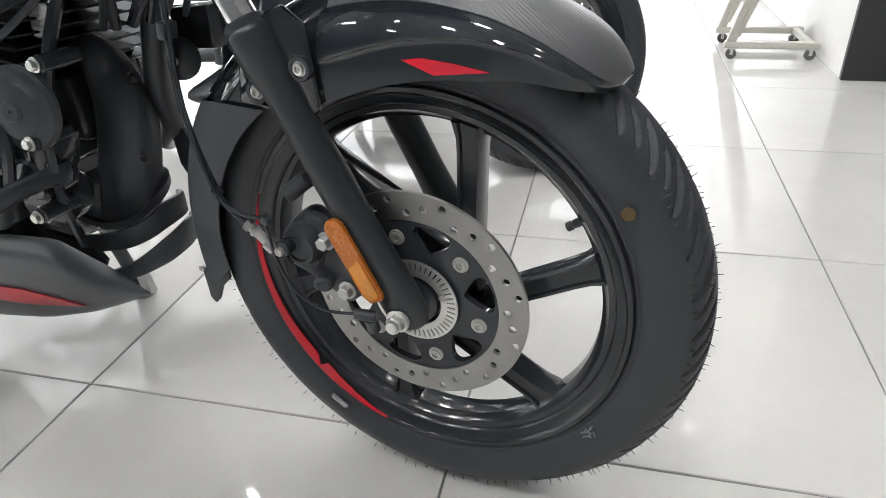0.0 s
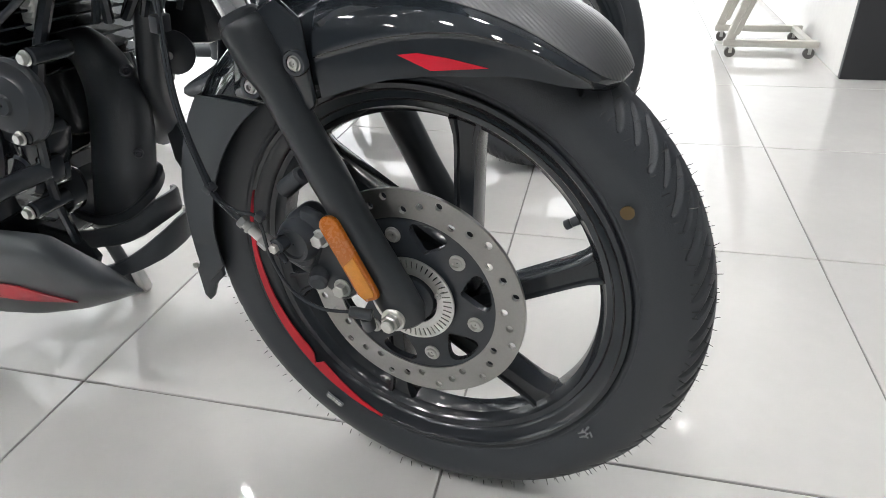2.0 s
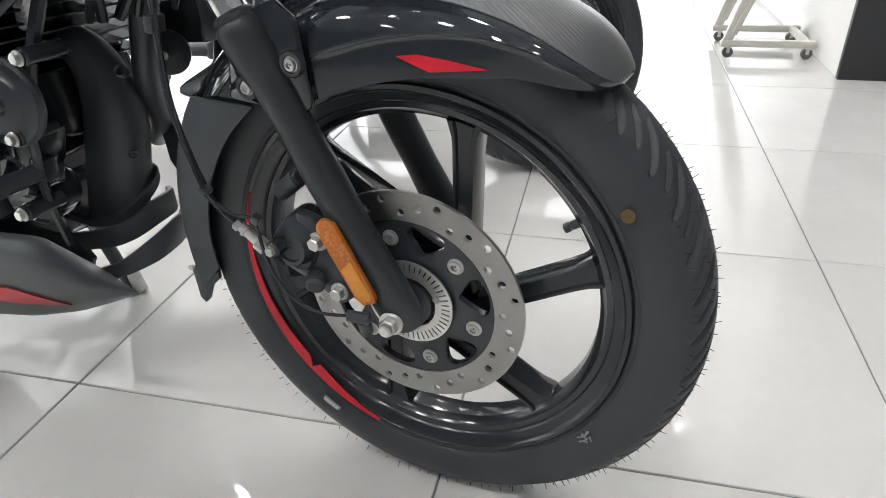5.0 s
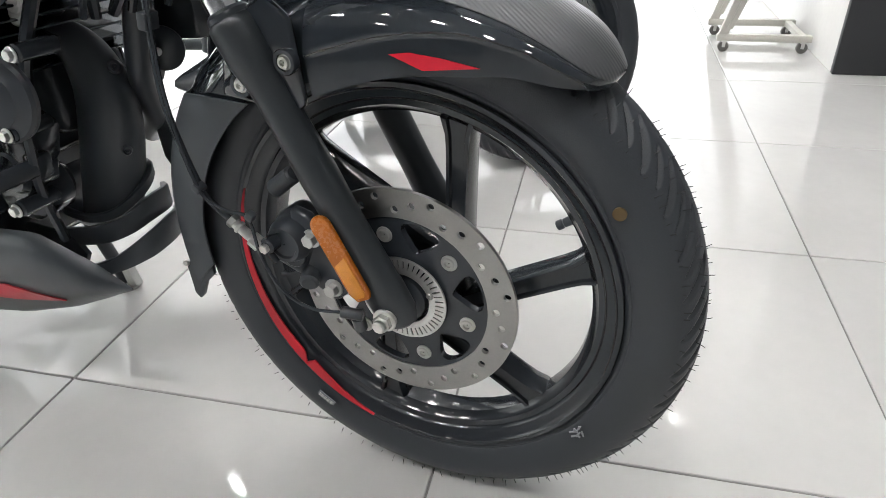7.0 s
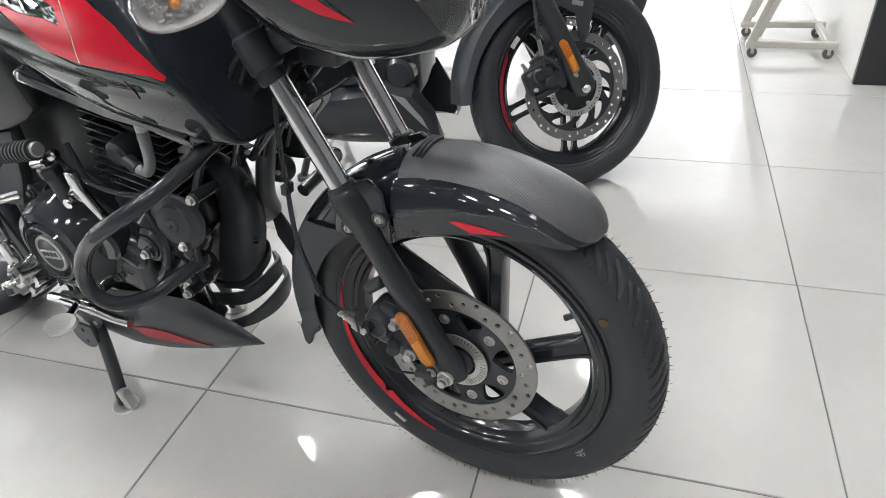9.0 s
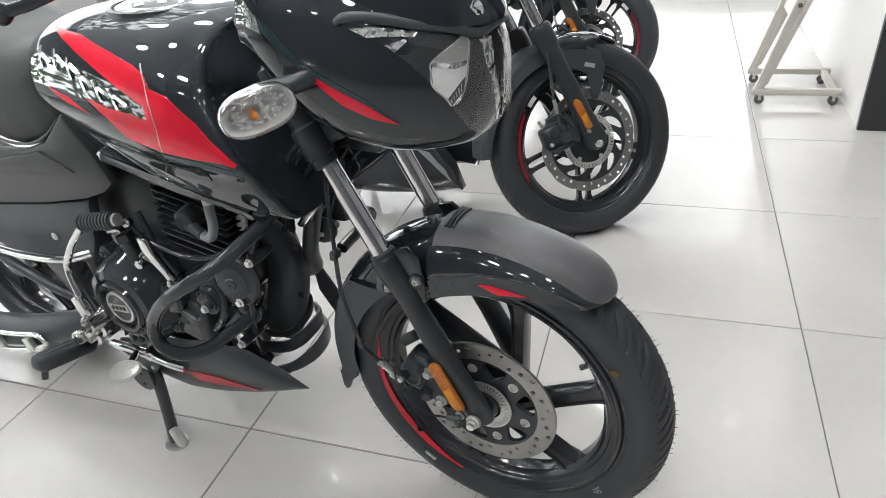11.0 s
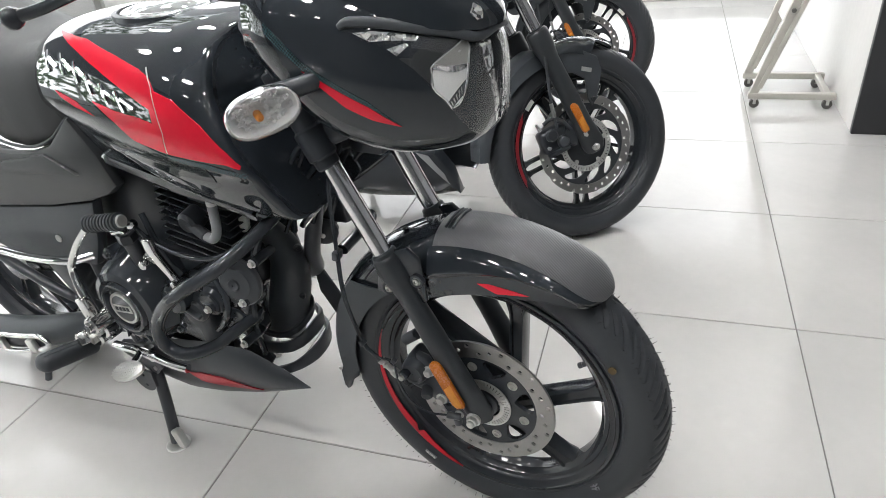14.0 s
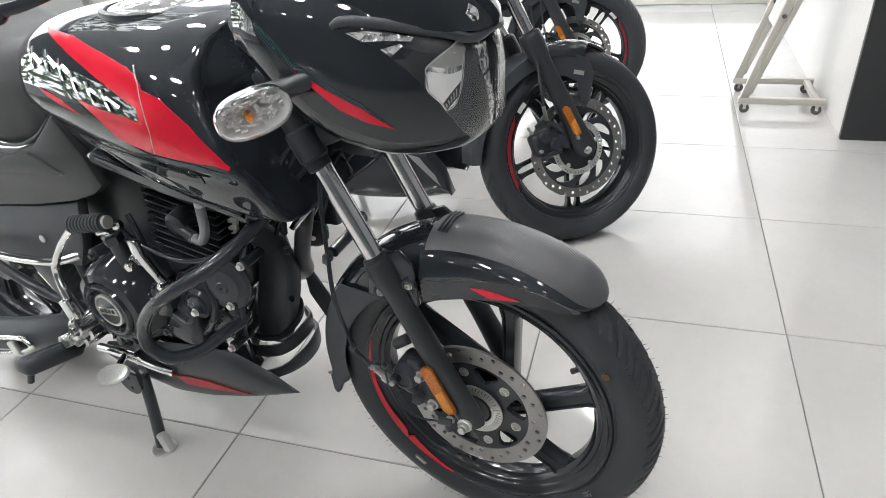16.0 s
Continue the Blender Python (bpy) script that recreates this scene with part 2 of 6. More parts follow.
def moved(bm, m):
    bmesh.ops.transform(bm, matrix=m, verts=bm.verts)
    return bm


def skin(rings, closed=True, caps=True):
    """Faces between successive rings of equally many points."""
    bm = bmesh.new()
    vs = [[bm.verts.new(p) for p in r] for r in rings]
    n = len(rings[0])
    for a, b in zip(vs, vs[1:]):
        for i in range(n if closed else n - 1):
            j = (i + 1) % n
            bm.faces.new((a[i], a[j], b[j], b[i]))
    if caps and closed:
        bm.faces.new(vs[0][::-1])
        bm.faces.new(vs[-1])
    return bm


def spline(pts, steps=6):
    """Catmull-Rom through the points."""
    p = [Vector(q) for q in pts]
    if len(p) < 3 or steps < 2:
        return p
    p = [2 * p[0] - p[1]] + p + [2 * p[-1] - p[-2]]
    out = []
    for i in range(1, len(p) - 2):
        for s in range(steps):
            t = s / steps
            a, b, c, d = p[i - 1:i + 3]
            out.append(0.5 * ((2 * b) + (c - a) * t + (2 * a - 5 * b + 4 * c - d) * t * t + (3 * b - a - 3 * c + d) * t ** 3))
    return out + [p[-2]]


def tube(pts, r, seg=10, steps=6, flat=1.0, up=None):
    """A round or flattened tube along a smooth path; r: a number or one for each given point."""
    path = spline(pts, steps)
    n = len(path)
    if isinstance(r, (int, float)):
        rad = [r] * n
    else:
        rad = [float(np.interp(i / (n - 1) * (len(r) - 1), range(len(r)), r)) for i in range(n)]
    tan = [(path[min(i + 1, n - 1)] - path[max(i - 1, 0)]).normalized() for i in range(n)]
    u = Vector(up) if up else (Vector((0, 1, 0)) if abs(tan[0].y) < 0.9 else Vector((0, 0, 1)))
    rings = []
    for p, t, q in zip(path, tan, rad):
        u = (u - t * u.dot(t)).normalized()
        w = t.cross(u)
        rings.append([p + q * (flat * math.cos(a) * u + math.sin(a) * w) for a in (2 * math.pi * k / seg for k in range(seg))])
    return skin(rings)


def lathe(prof, seg=64, cx=0.0, cz=0.0, shut=True):
    """A profile of (y, r) turned about the line through (cx, cz) along Y; shut: the profile closes on itself."""
    rings = []
    for k in range(seg):
        a = 2 * math.pi * k / seg
        rings.append([Vector((cx + r * math.cos(a), y, cz + r * math.sin(a))) for y, r in prof])
    bm = bmesh.new()
    vs = [[bm.verts.new(p) for p in r] for r in rings]
    m = len(prof)
    for k in range(seg):
        a, b = vs[k], vs[(k + 1) % seg]
        for i in range(m if shut else m - 1):
            j = (i + 1) % m
            bm.faces.new((a[i], a[j], b[j], b[i]))
    return bm


def rod(a, b, r, seg=16, bev=0.0, r2=None):
    """A straight round bar from a to b with chamfered ends."""
    a, b = Vector(a), Vector(b)
    r2 = r if r2 is None else r2
    t = (b - a).normalized()
    pts = [(a, r - bev), (a + t * bev, r), (b - t * bev, r2), (b, r2 - bev)] if bev else [(a, r), (b, r2)]
    u = t.orthogonal().normalized()
    w = t.cross(u)
    return skin([[p + q * (math.cos(x) * u + math.sin(x) * w) for x in (2 * math.pi * k / seg for k in range(seg))] for p, q in pts])


def box(c, s, rot=(0, 0, 0), bev=0.0, segs=2):
    bm = bmesh.new()
    bmesh.ops.create_cube(bm, size=1)
    bmesh.ops.scale(bm, vec=s, verts=bm.verts)
    if bev:
        bmesh.ops.bevel(bm, geom=bm.edges[:], offset=bev, segments=segs, profile=0.5, affect="EDGES")
    return moved(bm, pose(*c, *rot))


def plate(outer, y0, y1, holes=(), bev=0.0):
    """A flat plate in the XZ plane from y0 to y1 with round or free holes."""
    bm = bmesh.new()
    edges = []
    for loop in (outer, *holes):
        v = [bm.verts.new((x, y0, z)) for x, z in loop]
        edges += [bm.edges.new((v[i], v[(i + 1) % len(v)])) for i in range(len(v))]
    if holes:
        bmesh.ops.triangle_fill(bm, edges=edges, use_beauty=True)
    else:
        bm.faces.new(bm.verts[:])
    ext = bmesh.ops.extrude_face_region(bm, geom=bm.faces[:])
    bmesh.ops.translate(bm, vec=(0, y1 - y0, 0), verts=[g for g in ext["geom"] if isinstance(g, bmesh.types.BMVert)])
    if bev:
        bmesh.ops.recalc_face_normals(bm, faces=bm.faces)
        rim = [e for e in bm.edges if len(e.link_faces) == 2 and e.calc_face_angle(0) > 0.6]
        bmesh.ops.bevel(bm, geom=rim, offset=bev, segments=2, profile=0.5, affect="EDGES")
    return bm


def circle(cx, cz, r, n=24, a0=0.0):
    return [(cx + r * math.cos(a0 + 2 * math.pi * k / n), cz + r * math.sin(a0 + 2 * math.pi * k / n)) for k in range(n)]


def hexbolt(c, axis, r=0.008, h=0.008):
    """A flanged hexagon bolt head that points along axis."""
    bm = joined(rod((0, 0, 0), (0, 0, h * 0.25), r * 1.35, 16, h * 0.05), rod((0, 0, h * 0.2), (0, 0, h), r, 6, h * 0.1))
    return moved(bm, Matrix.Translation(c) @ Vector(axis).to_track_quat("Z", "Y").to_matrix().to_4x4())


def panhead(c, axis, r=0.007, h=0.004):
    bm = joined(rod((0, 0, 0), (0, 0, h), r, 18, h * 0.4), rod((0, 0, h * 0.9), (0, 0, h * 1.15), r * 0.42, 6))
    return moved(bm, Matrix.Translation(c) @ Vector(axis).to_track_quat("Z", "Y").to_matrix().to_4x4())


def film(outline, target, lift=0.0014, side=-1, ahead=False):
    """A thin film with the given XZ outline laid on a mesh from its right (side -1) or left side; ahead: a YZ outline laid on from the front."""
    way = Vector((1, 0, 0)) if ahead else Vector((0, side, 0))
    from mathutils.bvhtree import BVHTree
    tb = bmesh.new()
    tb.from_mesh(target.data)
    tree = BVHTree.FromBMesh(tb)
    tb.free()
    bm = bmesh.new()
    v = [bm.verts.new((0, x, z) if ahead else (x, 0, z)) for x, z in outline]
    ed = [bm.edges.new((v[i], v[(i + 1) % len(v)])) for i in range(len(v))]
    bmesh.ops.triangle_fill(bm, edges=ed, use_beauty=True)
    for _ in range(6):
        long_edges = [e for e in bm.edges if e.calc_length() > 0.011]
        if not long_edges:
            break
        bmesh.ops.subdivide_edges(bm, edges=long_edges, cuts=1)
        bmesh.ops.triangulate(bm, faces=bm.faces[:])
    lost = []
    for q in bm.verts:
        hit, nor, _, _ = tree.ray_cast(q.co + way, -way)
        if hit is None:
            lost.append(q)
        else:
            q.co = hit + way * lift
    bmesh.ops.delete(bm, geom=lost, context="VERTS")
    ext = bmesh.ops.extrude_face_region(bm, geom=bm.faces[:])
    bmesh.ops.translate(bm, vec=way * (-0.8 * lift), verts=[g for g in ext["geom"] if isinstance(g, bmesh.types.BMVert)])
    return bm


def holder(name, m, label, category, group=""):
    return_ob = new(name)
    return_ob.matrix_world = m
    return tagged(return_ob, label, category, group)


# ---- the hall ----
GX, GY, SIDE = 0.47, 1.244, 0.6
floor = tagged(part("floor", box((-0.43, 1.54, -0.05), (9.0, 9.0, 0.094)), GROUT, smooth=False), "polished pale grey tiled showroom floor", "floor", kind="structure")
ceiling = tagged(part("ceiling", joined(box((0.46, 1.54, 3.05), (7.42, 9.2, 0.1)), box((-4.14, -0.53, 3.05), (1.78, 5.06, 0.1))), CEIL, smooth=False), "pale painted ceiling above the showroom", "ceiling", kind="structure")
# roof glazing added out of view, to put bright dapples in the floor's reflection
roof = tagged(part("window_4", box((-4.14, 4.07, 3.05), (1.78, 4.14, 0.012)), PANE, smooth=False), "unseen glazed roof panel added for bright floor reflections", "window", kind="structure")
roof.visible_shadow = False
for wy in (2.06, 3.1, 4.15, 5.2):
    part("window_frame", box((-4.14, wy, 3.05), (1.78, 0.05, 0.08), bev=0.004), STEEL, roof, "grey aluminium mullion")

# far wall of glass over a low sill, with bright daylight behind it
sill = tagged(part("wall_north", box((-0.43, 5.2, 0.07), (9.2, 0.25, 0.14), bev=0.01), WALLW), "low pale stone sill under the glass front", "wall", kind="structure")
for lx in range(5):
    part("letter_mark", box((-0.28 + 0.2 * lx, 5.073, 0.075), (0.085, 0.004, 0.05)), GREYP, sill)
tagged(part("wall_lintel", box((-0.43, 5.2, 2.59), (9.2, 0.25, 0.82)), CEIL, smooth=False), "pale painted wall over the glass front", "wall", kind="structure")
win = tagged(part("window_1", box((-0.43, 5.2, 1.16), (9.0, 0.012, 2.04)), PANE, smooth=False), "clear full height glass of the shop front", "window", kind="structure")
win.visible_shadow = False
for wx in (-4.9, -2.9, -0.9, 1.1, 3.1, 4.05):
    part("window_frame", box((wx, 5.2, 1.16), (0.05, 0.08, 2.03), bev=0.004), STEEL, win, "grey aluminium mullion")
tagged(part("backdrop", box((-0.43, 9.0, 2.5), (26, 0.05, 7.0)), SKYGLOW, smooth=False), "bright overexposed daylight outside the glass", "backdrop", kind="structure")
tagged(part("ground", box((0, 0, -0.16), (120, 120, 0.1)), GROUT, smooth=False), "grey concrete ground outside the showroom", "ground", kind="structure")
# side walls, and an unseen back wall kept dark for the paint's reflections
tagged(part("wall_west", box((-5.0, 0.2, 0.175), (0.2, 4.1, 0.35)), WALLP, smooth=False), "plain grey wall under the street window", "wall", kind="structure")
tagged(part("wall_west_south", box((-5.0, -2.45, 1.5), (0.2, 1.2, 3.0)), WALLD, smooth=False), "plain grey painted side wall", "wall", kind="structure")
tagged(part("wall_west_upper", box((-5.0, 0.2, 2.375), (0.2, 4.1, 1.25)), WALLD, smooth=False), "dark grey wall over the street window", "wall", kind="structure")
tagged(part("wall_west_beam", box((-5.0, 3.7, 2.9), (0.2, 2.9, 0.2)), WALLP, smooth=False), "grey beam over the side windows", "wall", kind="structure")
win3 = tagged(part("window_3", box((-5.0, 3.7, 1.4), (0.012, 2.9, 2.8)), PANE, smooth=False), "clear glass side front of the showroom", "window", kind="structure")
win3.visible_shadow = False
for wy in (2.3, 3.7, 5.0):
    part("window_frame", box((-5.0, wy, 1.4), (0.08, 0.05, 2.8), bev=0.004), STEEL, win3, "grey aluminium mullion")
win2 = tagged(part("window_2", box((-5.0, 0.2, 1.05), (0.012, 4.1, 1.4)), PANE, smooth=False), "clear street window towards the trees", "window", kind="structure")
win2.visible_shadow = False
for wy in (-1.83, 0.2):
    part("window_frame", box((-5.0, wy, 1.05), (0.08, 0.05, 1.4), bev=0.004), STEEL, win2, "grey aluminium mullion")
tagged(part("backdrop_side", box((-9.6, 7.6, 2.5), (0.05, 10, 7.0)), SKYGLOW, smooth=False), "bright daylight outside the side glass", "backdrop", kind="structure")
tagged(part("backdrop_street", box((-9.0, -2.4, 2.5), (0.05, 10, 7.0)), TREEGLOW, smooth=False), "street trees against a bright sky", "backdrop", kind="structure")
# added glow above the roof panel, seen only as dapples in the floor
tagged(part("backdrop_roof", box((-6.4, 6.0, 5.2), (6.4, 8.4, 0.05)), ROOFGLOW, smooth=False), "leafy dappled glow added over the unseen roof panel", "backdrop", kind="structure")
tagged(part("wall_east", box((4.15, 1.54, 1.5), (0.2, 9.2, 3.0)), WALLP, smooth=False), "plain grey painted side wall", "wall", kind="structure")
tagged(part("wall_south", box((-0.43, -2.95, 1.5), (9.2, 0.2, 3.0)), WALLD, smooth=False), "unseen back wall, dark to keep the paint's reflections dark", "wall", kind="structure")
# the column: white marble sides and a dark front
tagged(part("wall_column", box((1.73, 3.86, 1.5), (1.8, 2.56, 3.0), bev=0.004), WALLW), "white polished marble column", "wall", kind="structure")
tagged(part("wall_cladding", box((1.73, 2.566, 1.5), (1.804, 0.026, 2.998), bev=0.003), DARKC), "charcoal cladding panel on the column front", "wall", kind="structure")


def downlight(x, y):
    ob = holder("ceiling_light", pose(x, y, 3.0), "round white recessed ceiling downlight", "lamp", "ceiling downlights")
    part("frame", lathe([(-0.0, 0.085), (-0.0, 0.12), (-0.012, 0.118), (-0.014, 0.088)], 32), CEIL, ob).matrix_basis = pose(0, 0, 0, 90)
    part("diffuser", moved(rod((0, 0, -0.004), (0, 0, -0.001), 0.084, 32), Matrix()), BULB, ob)
    return ob


lamp0 = downlight(-3.1, -0.7)
for lx in (-3.1, -2.1, -1.1, -0.1, 0.9):
    for ly in (-2.1, -0.7, 0.9, 2.5, 3.9):
        if (lx, ly) != (-3.1, -0.7):
            copy_thing(lamp0, pose(lx, ly, 3.0))


# ---- wheel parts ----
HUB = 0.2965


def tyre_mesh(parent, n=900, width=1.0, grooves=40, depth=0.0055):
    half = [(0.0, 0.2925), (0.008, 0.2922), (0.016, 0.2905), (0.024, 0.2872), (0.031, 0.2825), (0.0365, 0.2765), (0.0405, 0.2695), (0.0432, 0.262), (0.0442, 0.254), (0.0432, 0.245),
            (0.0405, 0.2365), (0.0372, 0.2305), (0.0355, 0.2285), (0.0362, 0.2262), (0.0345, 0.2235), (0.031, 0.2205), (0.026, 0.216)]
    fine = [(p.x, p.y) for p in spline([(y, r, 0) for y, r in half], 5 if n > 1000 else 3)]
    prof = [(-y, r) for y, r in fine[::-1]] + fine[1:]
    ys = np.array([p[0] for p in prof]) * width
    rs = np.array([p[1] for p in prof])
    th = np.arange(n) * 2 * np.pi / n
    t2, y2 = np.meshgrid(th, ys, indexing="ij")
    r2 = np.repeat(rs[None, :], n, 0).copy()
    u = (np.abs(y2) / width - 0.004) / 0.036
    pitch = 2 * np.pi / grooves
    shift = np.where(y2 > 0, pitch / 2, 0)
    for off, u0, u1, w in ((0.0, 0.05, 0.95, 0.021), (0.5, 0.22, 0.88, 0.0145)):
        mid = -0.15 * np.clip(u, 0, 1) ** 1.2 + shift + off * pitch
        d = np.abs((t2 - mid + pitch / 2) % pitch - pitch / 2)
        v = np.clip((u - u0) / (u1 - u0), 0, 1)
        wide = w * np.sqrt(np.clip(4 * v * (1 - v), 0, 1))
        cut = np.clip((wide - d) / 0.009, 0, 1) * (r2 > 0.262)
        r2 = r2 - depth * cut
    verts = np.stack([r2 * np.cos(t2), y2, HUB + r2 * np.sin(t2)], -1).reshape(-1, 3)
    m = len(ys)
    i, j = np.meshgrid(np.arange(n), np.arange(m - 1), indexing="ij")
    k = (i + 1) % n
    faces = np.stack([i * m + j, k * m + j, k * m + j + 1, i * m + j + 1], -1).reshape(-1, 4)
    me = bpy.data.meshes.new("tyre")
    me.from_pydata(verts.tolist(), [], faces.tolist())
    me.polygons.foreach_set("use_smooth", [True] * len(me.polygons))
    me.materials.append(RUBBER)
    me.update()
    ob = new("tyre", me)
    ob.parent = parent
    ob["label"] = "new black rubber tyre with slanted tread grooves"
    return ob


def whiskers(parent, seed):
    """The fine moulding whiskers that stand out of a new tyre."""
    rnd = random.Random(seed)
    verts, faces = [], []
    for y, r in ((-0.037, 0.2745), (-0.02, 0.287), (0.0, 0.2905), (0.02, 0.287), (0.037, 0.2745)):
        k = 120
        for i in range(k):
            a = 2 * math.pi * (i + rnd.uniform(-0.3, 0.3)) / k
            ln = rnd.uniform(0.003, 0.0085)
            e = Vector((math.cos(a), y * 6 + rnd.uniform(-0.25, 0.25), math.sin(a))).normalized()
            s = Vector((-math.sin(a), rnd.uniform(-0.3, 0.3), math.cos(a)))
            p = Vector((r * math.cos(a), y, HUB + r * math.sin(a)))
            q = p + e * ln + s * rnd.uniform(-0.3, 0.3) * ln
            w = e.cross(s).normalized()
            b = len(verts)
            for x in (s, (w * 0.87 - s * 0.5), (-w * 0.87 - s * 0.5)):
                verts += [p + x * 0.0006, q + x * 0.0003]
            faces += [(b, b + 2, b + 3, b + 1), (b + 2, b + 4, b + 5, b + 3), (b + 4, b, b + 1, b + 5)]
    me = bpy.data.meshes.new("whiskers")
    me.from_pydata([tuple(v) for v in verts], [], faces)
    me.materials.append(SPEW)
    ob = new("whiskers", me)
    ob.parent = parent
    return tagged(ob, "fine rubber moulding whiskers", kind="stuff")


def arc_tape(parent, a0, a1, r0, r1, y, mat, taper0=0.0, taper1=0.0, name="rim_tape", label=""):
    """A tape that follows the rim, pointed where a taper is given."""
    n = 40
    outer, inner = [], []
    for k in range(n + 1):
        t = k / n
        a = radians(a0 + (a1 - a0) * t)
        f = min(1.0, t / taper0 if taper0 else 1.0, (1 - t) / taper1 if taper1 else 1.0)
        ri = r1 - (r1 - r0) * max(f, 0.02)
        outer.append((r1 * math.cos(a), HUB + r1 * math.sin(a)))
        inner.append((ri * math.cos(a), HUB + ri * math.sin(a)))
    return part(name, skin([[(p[0], y - 0.0028, p[1]), (q[0], y - 0.001, q[1]), (q[0], y + 0.001, q[1]), (p[0], y - 0.001, p[1])] for p, q in zip(outer, inner)]), mat, parent, label)


def rim_mesh(parent):
    prof = [(-0.031, 0.2225), (-0.0335, 0.221), (-0.0335, 0.2165), (-0.029, 0.2125), (-0.0275, 0.206), (-0.0255, 0.2035), (-0.0225, 0.202), (-0.021, 0.196), (-0.0155, 0.1925), (-0.012, 0.188), (0.0, 0.1865)]
    full = prof + [(-y, r) for y, r in prof[-2::-1]] + [(0.02, 0.214), (0.0, 0.2), (-0.02, 0.214)]
    return part("front_wheel", lathe(full, 160, 0, HUB), WHEELM, parent, "black cast alloy wheel with a new tyre")


def spoke(parent, beta, off, w0, w1, s0, s1, deep=0.019):
    """One swept cast spoke: a bar with a hollowed face, wider where it meets the rim."""
    c, s = math.cos(beta), math.sin(beta)
    base = Vector((off * s, 0, HUB - off * c))
    d, e = Vector((c, 0, s)), Vector((-s, 0, c))
    rings = []
    for k in range(13):
        t = k / 12
        w = w0 + (w1 - w0) * t + 0.012 * max(0, (t - 0.86) / 0.14) ** 2 + 0.008 * max(0, (0.1 - t) / 0.1)
        dp = deep * (1 - 0.18 * t)
        p = base + d * (s0 + (s1 - s0) * t)
        rings.append([p + e * (w * x) + Vector((0, dp * y, 0)) for x, y in ((-0.5, -0.7), (-0.42, -1), (-0.3, -1), (-0.24, -0.78), (0.24, -0.78), (0.3, -1), (0.42, -1), (0.5, -0.7),
                                                                           (0.5, 0.7), (0.42, 1), (0.3, 1), (0.24, 0.78), (-0.24, 0.78), (-0.3, 1), (-0.42, 1), (-0.5, 0.7))])
    return part("spoke", skin(rings), WHEELM, parent)


def disc_plate(parent, r_out, r_in, y, wavy=0):
    n = 180
    outer = []
    for k in range(n):
        a = 2 * math.pi * k / n
        r = r_out - (0.003 * max(0, math.cos(a * wavy)) ** 8 if wavy else 0)
        outer.append((r * math.cos(a), HUB + r * math.sin(a)))
    inner = circle(0, HUB, r_in, 90)
    holes = [inner]
    m = 36
    for k in range(m):
        a = 2 * math.pi * k / m + 0.05
        r = r_in + (r_out - r_in) * ((0.28, 0.74, 0.5)[k % 3])
        holes.append(circle(r * math.cos(a), HUB + r * math.sin(a), 0.0041, 12))
    return part("brake_disc", plate(outer, y - 0.0022, y + 0.0022, holes), DISC, parent, "drilled brushed steel brake disc", sharp=30)


def tone_ring(parent, r_out, r_in, y, slots=46):
    holes = [circle(0, HUB, r_in, 60)]
    for k in range(slots):
        a, w = 2 * math.pi * k / slots, 0.28 * math.pi / slots
        q0, q1 = r_in + (r_out - r_in) * 0.38, r_in + (r_out - r_in) * 0.86
        holes.append([(r * math.cos(b), HUB + r * math.sin(b)) for r, b in ((q0, a - w), (q1, a - w), (q1, a + w), (q0, a + w))])
    return part("tone_ring", plate(circle(0, HUB, r_out, 96), y - 0.001, y + 0.001, holes), RINGM, parent, "slotted bright sensor ring", sharp=30)


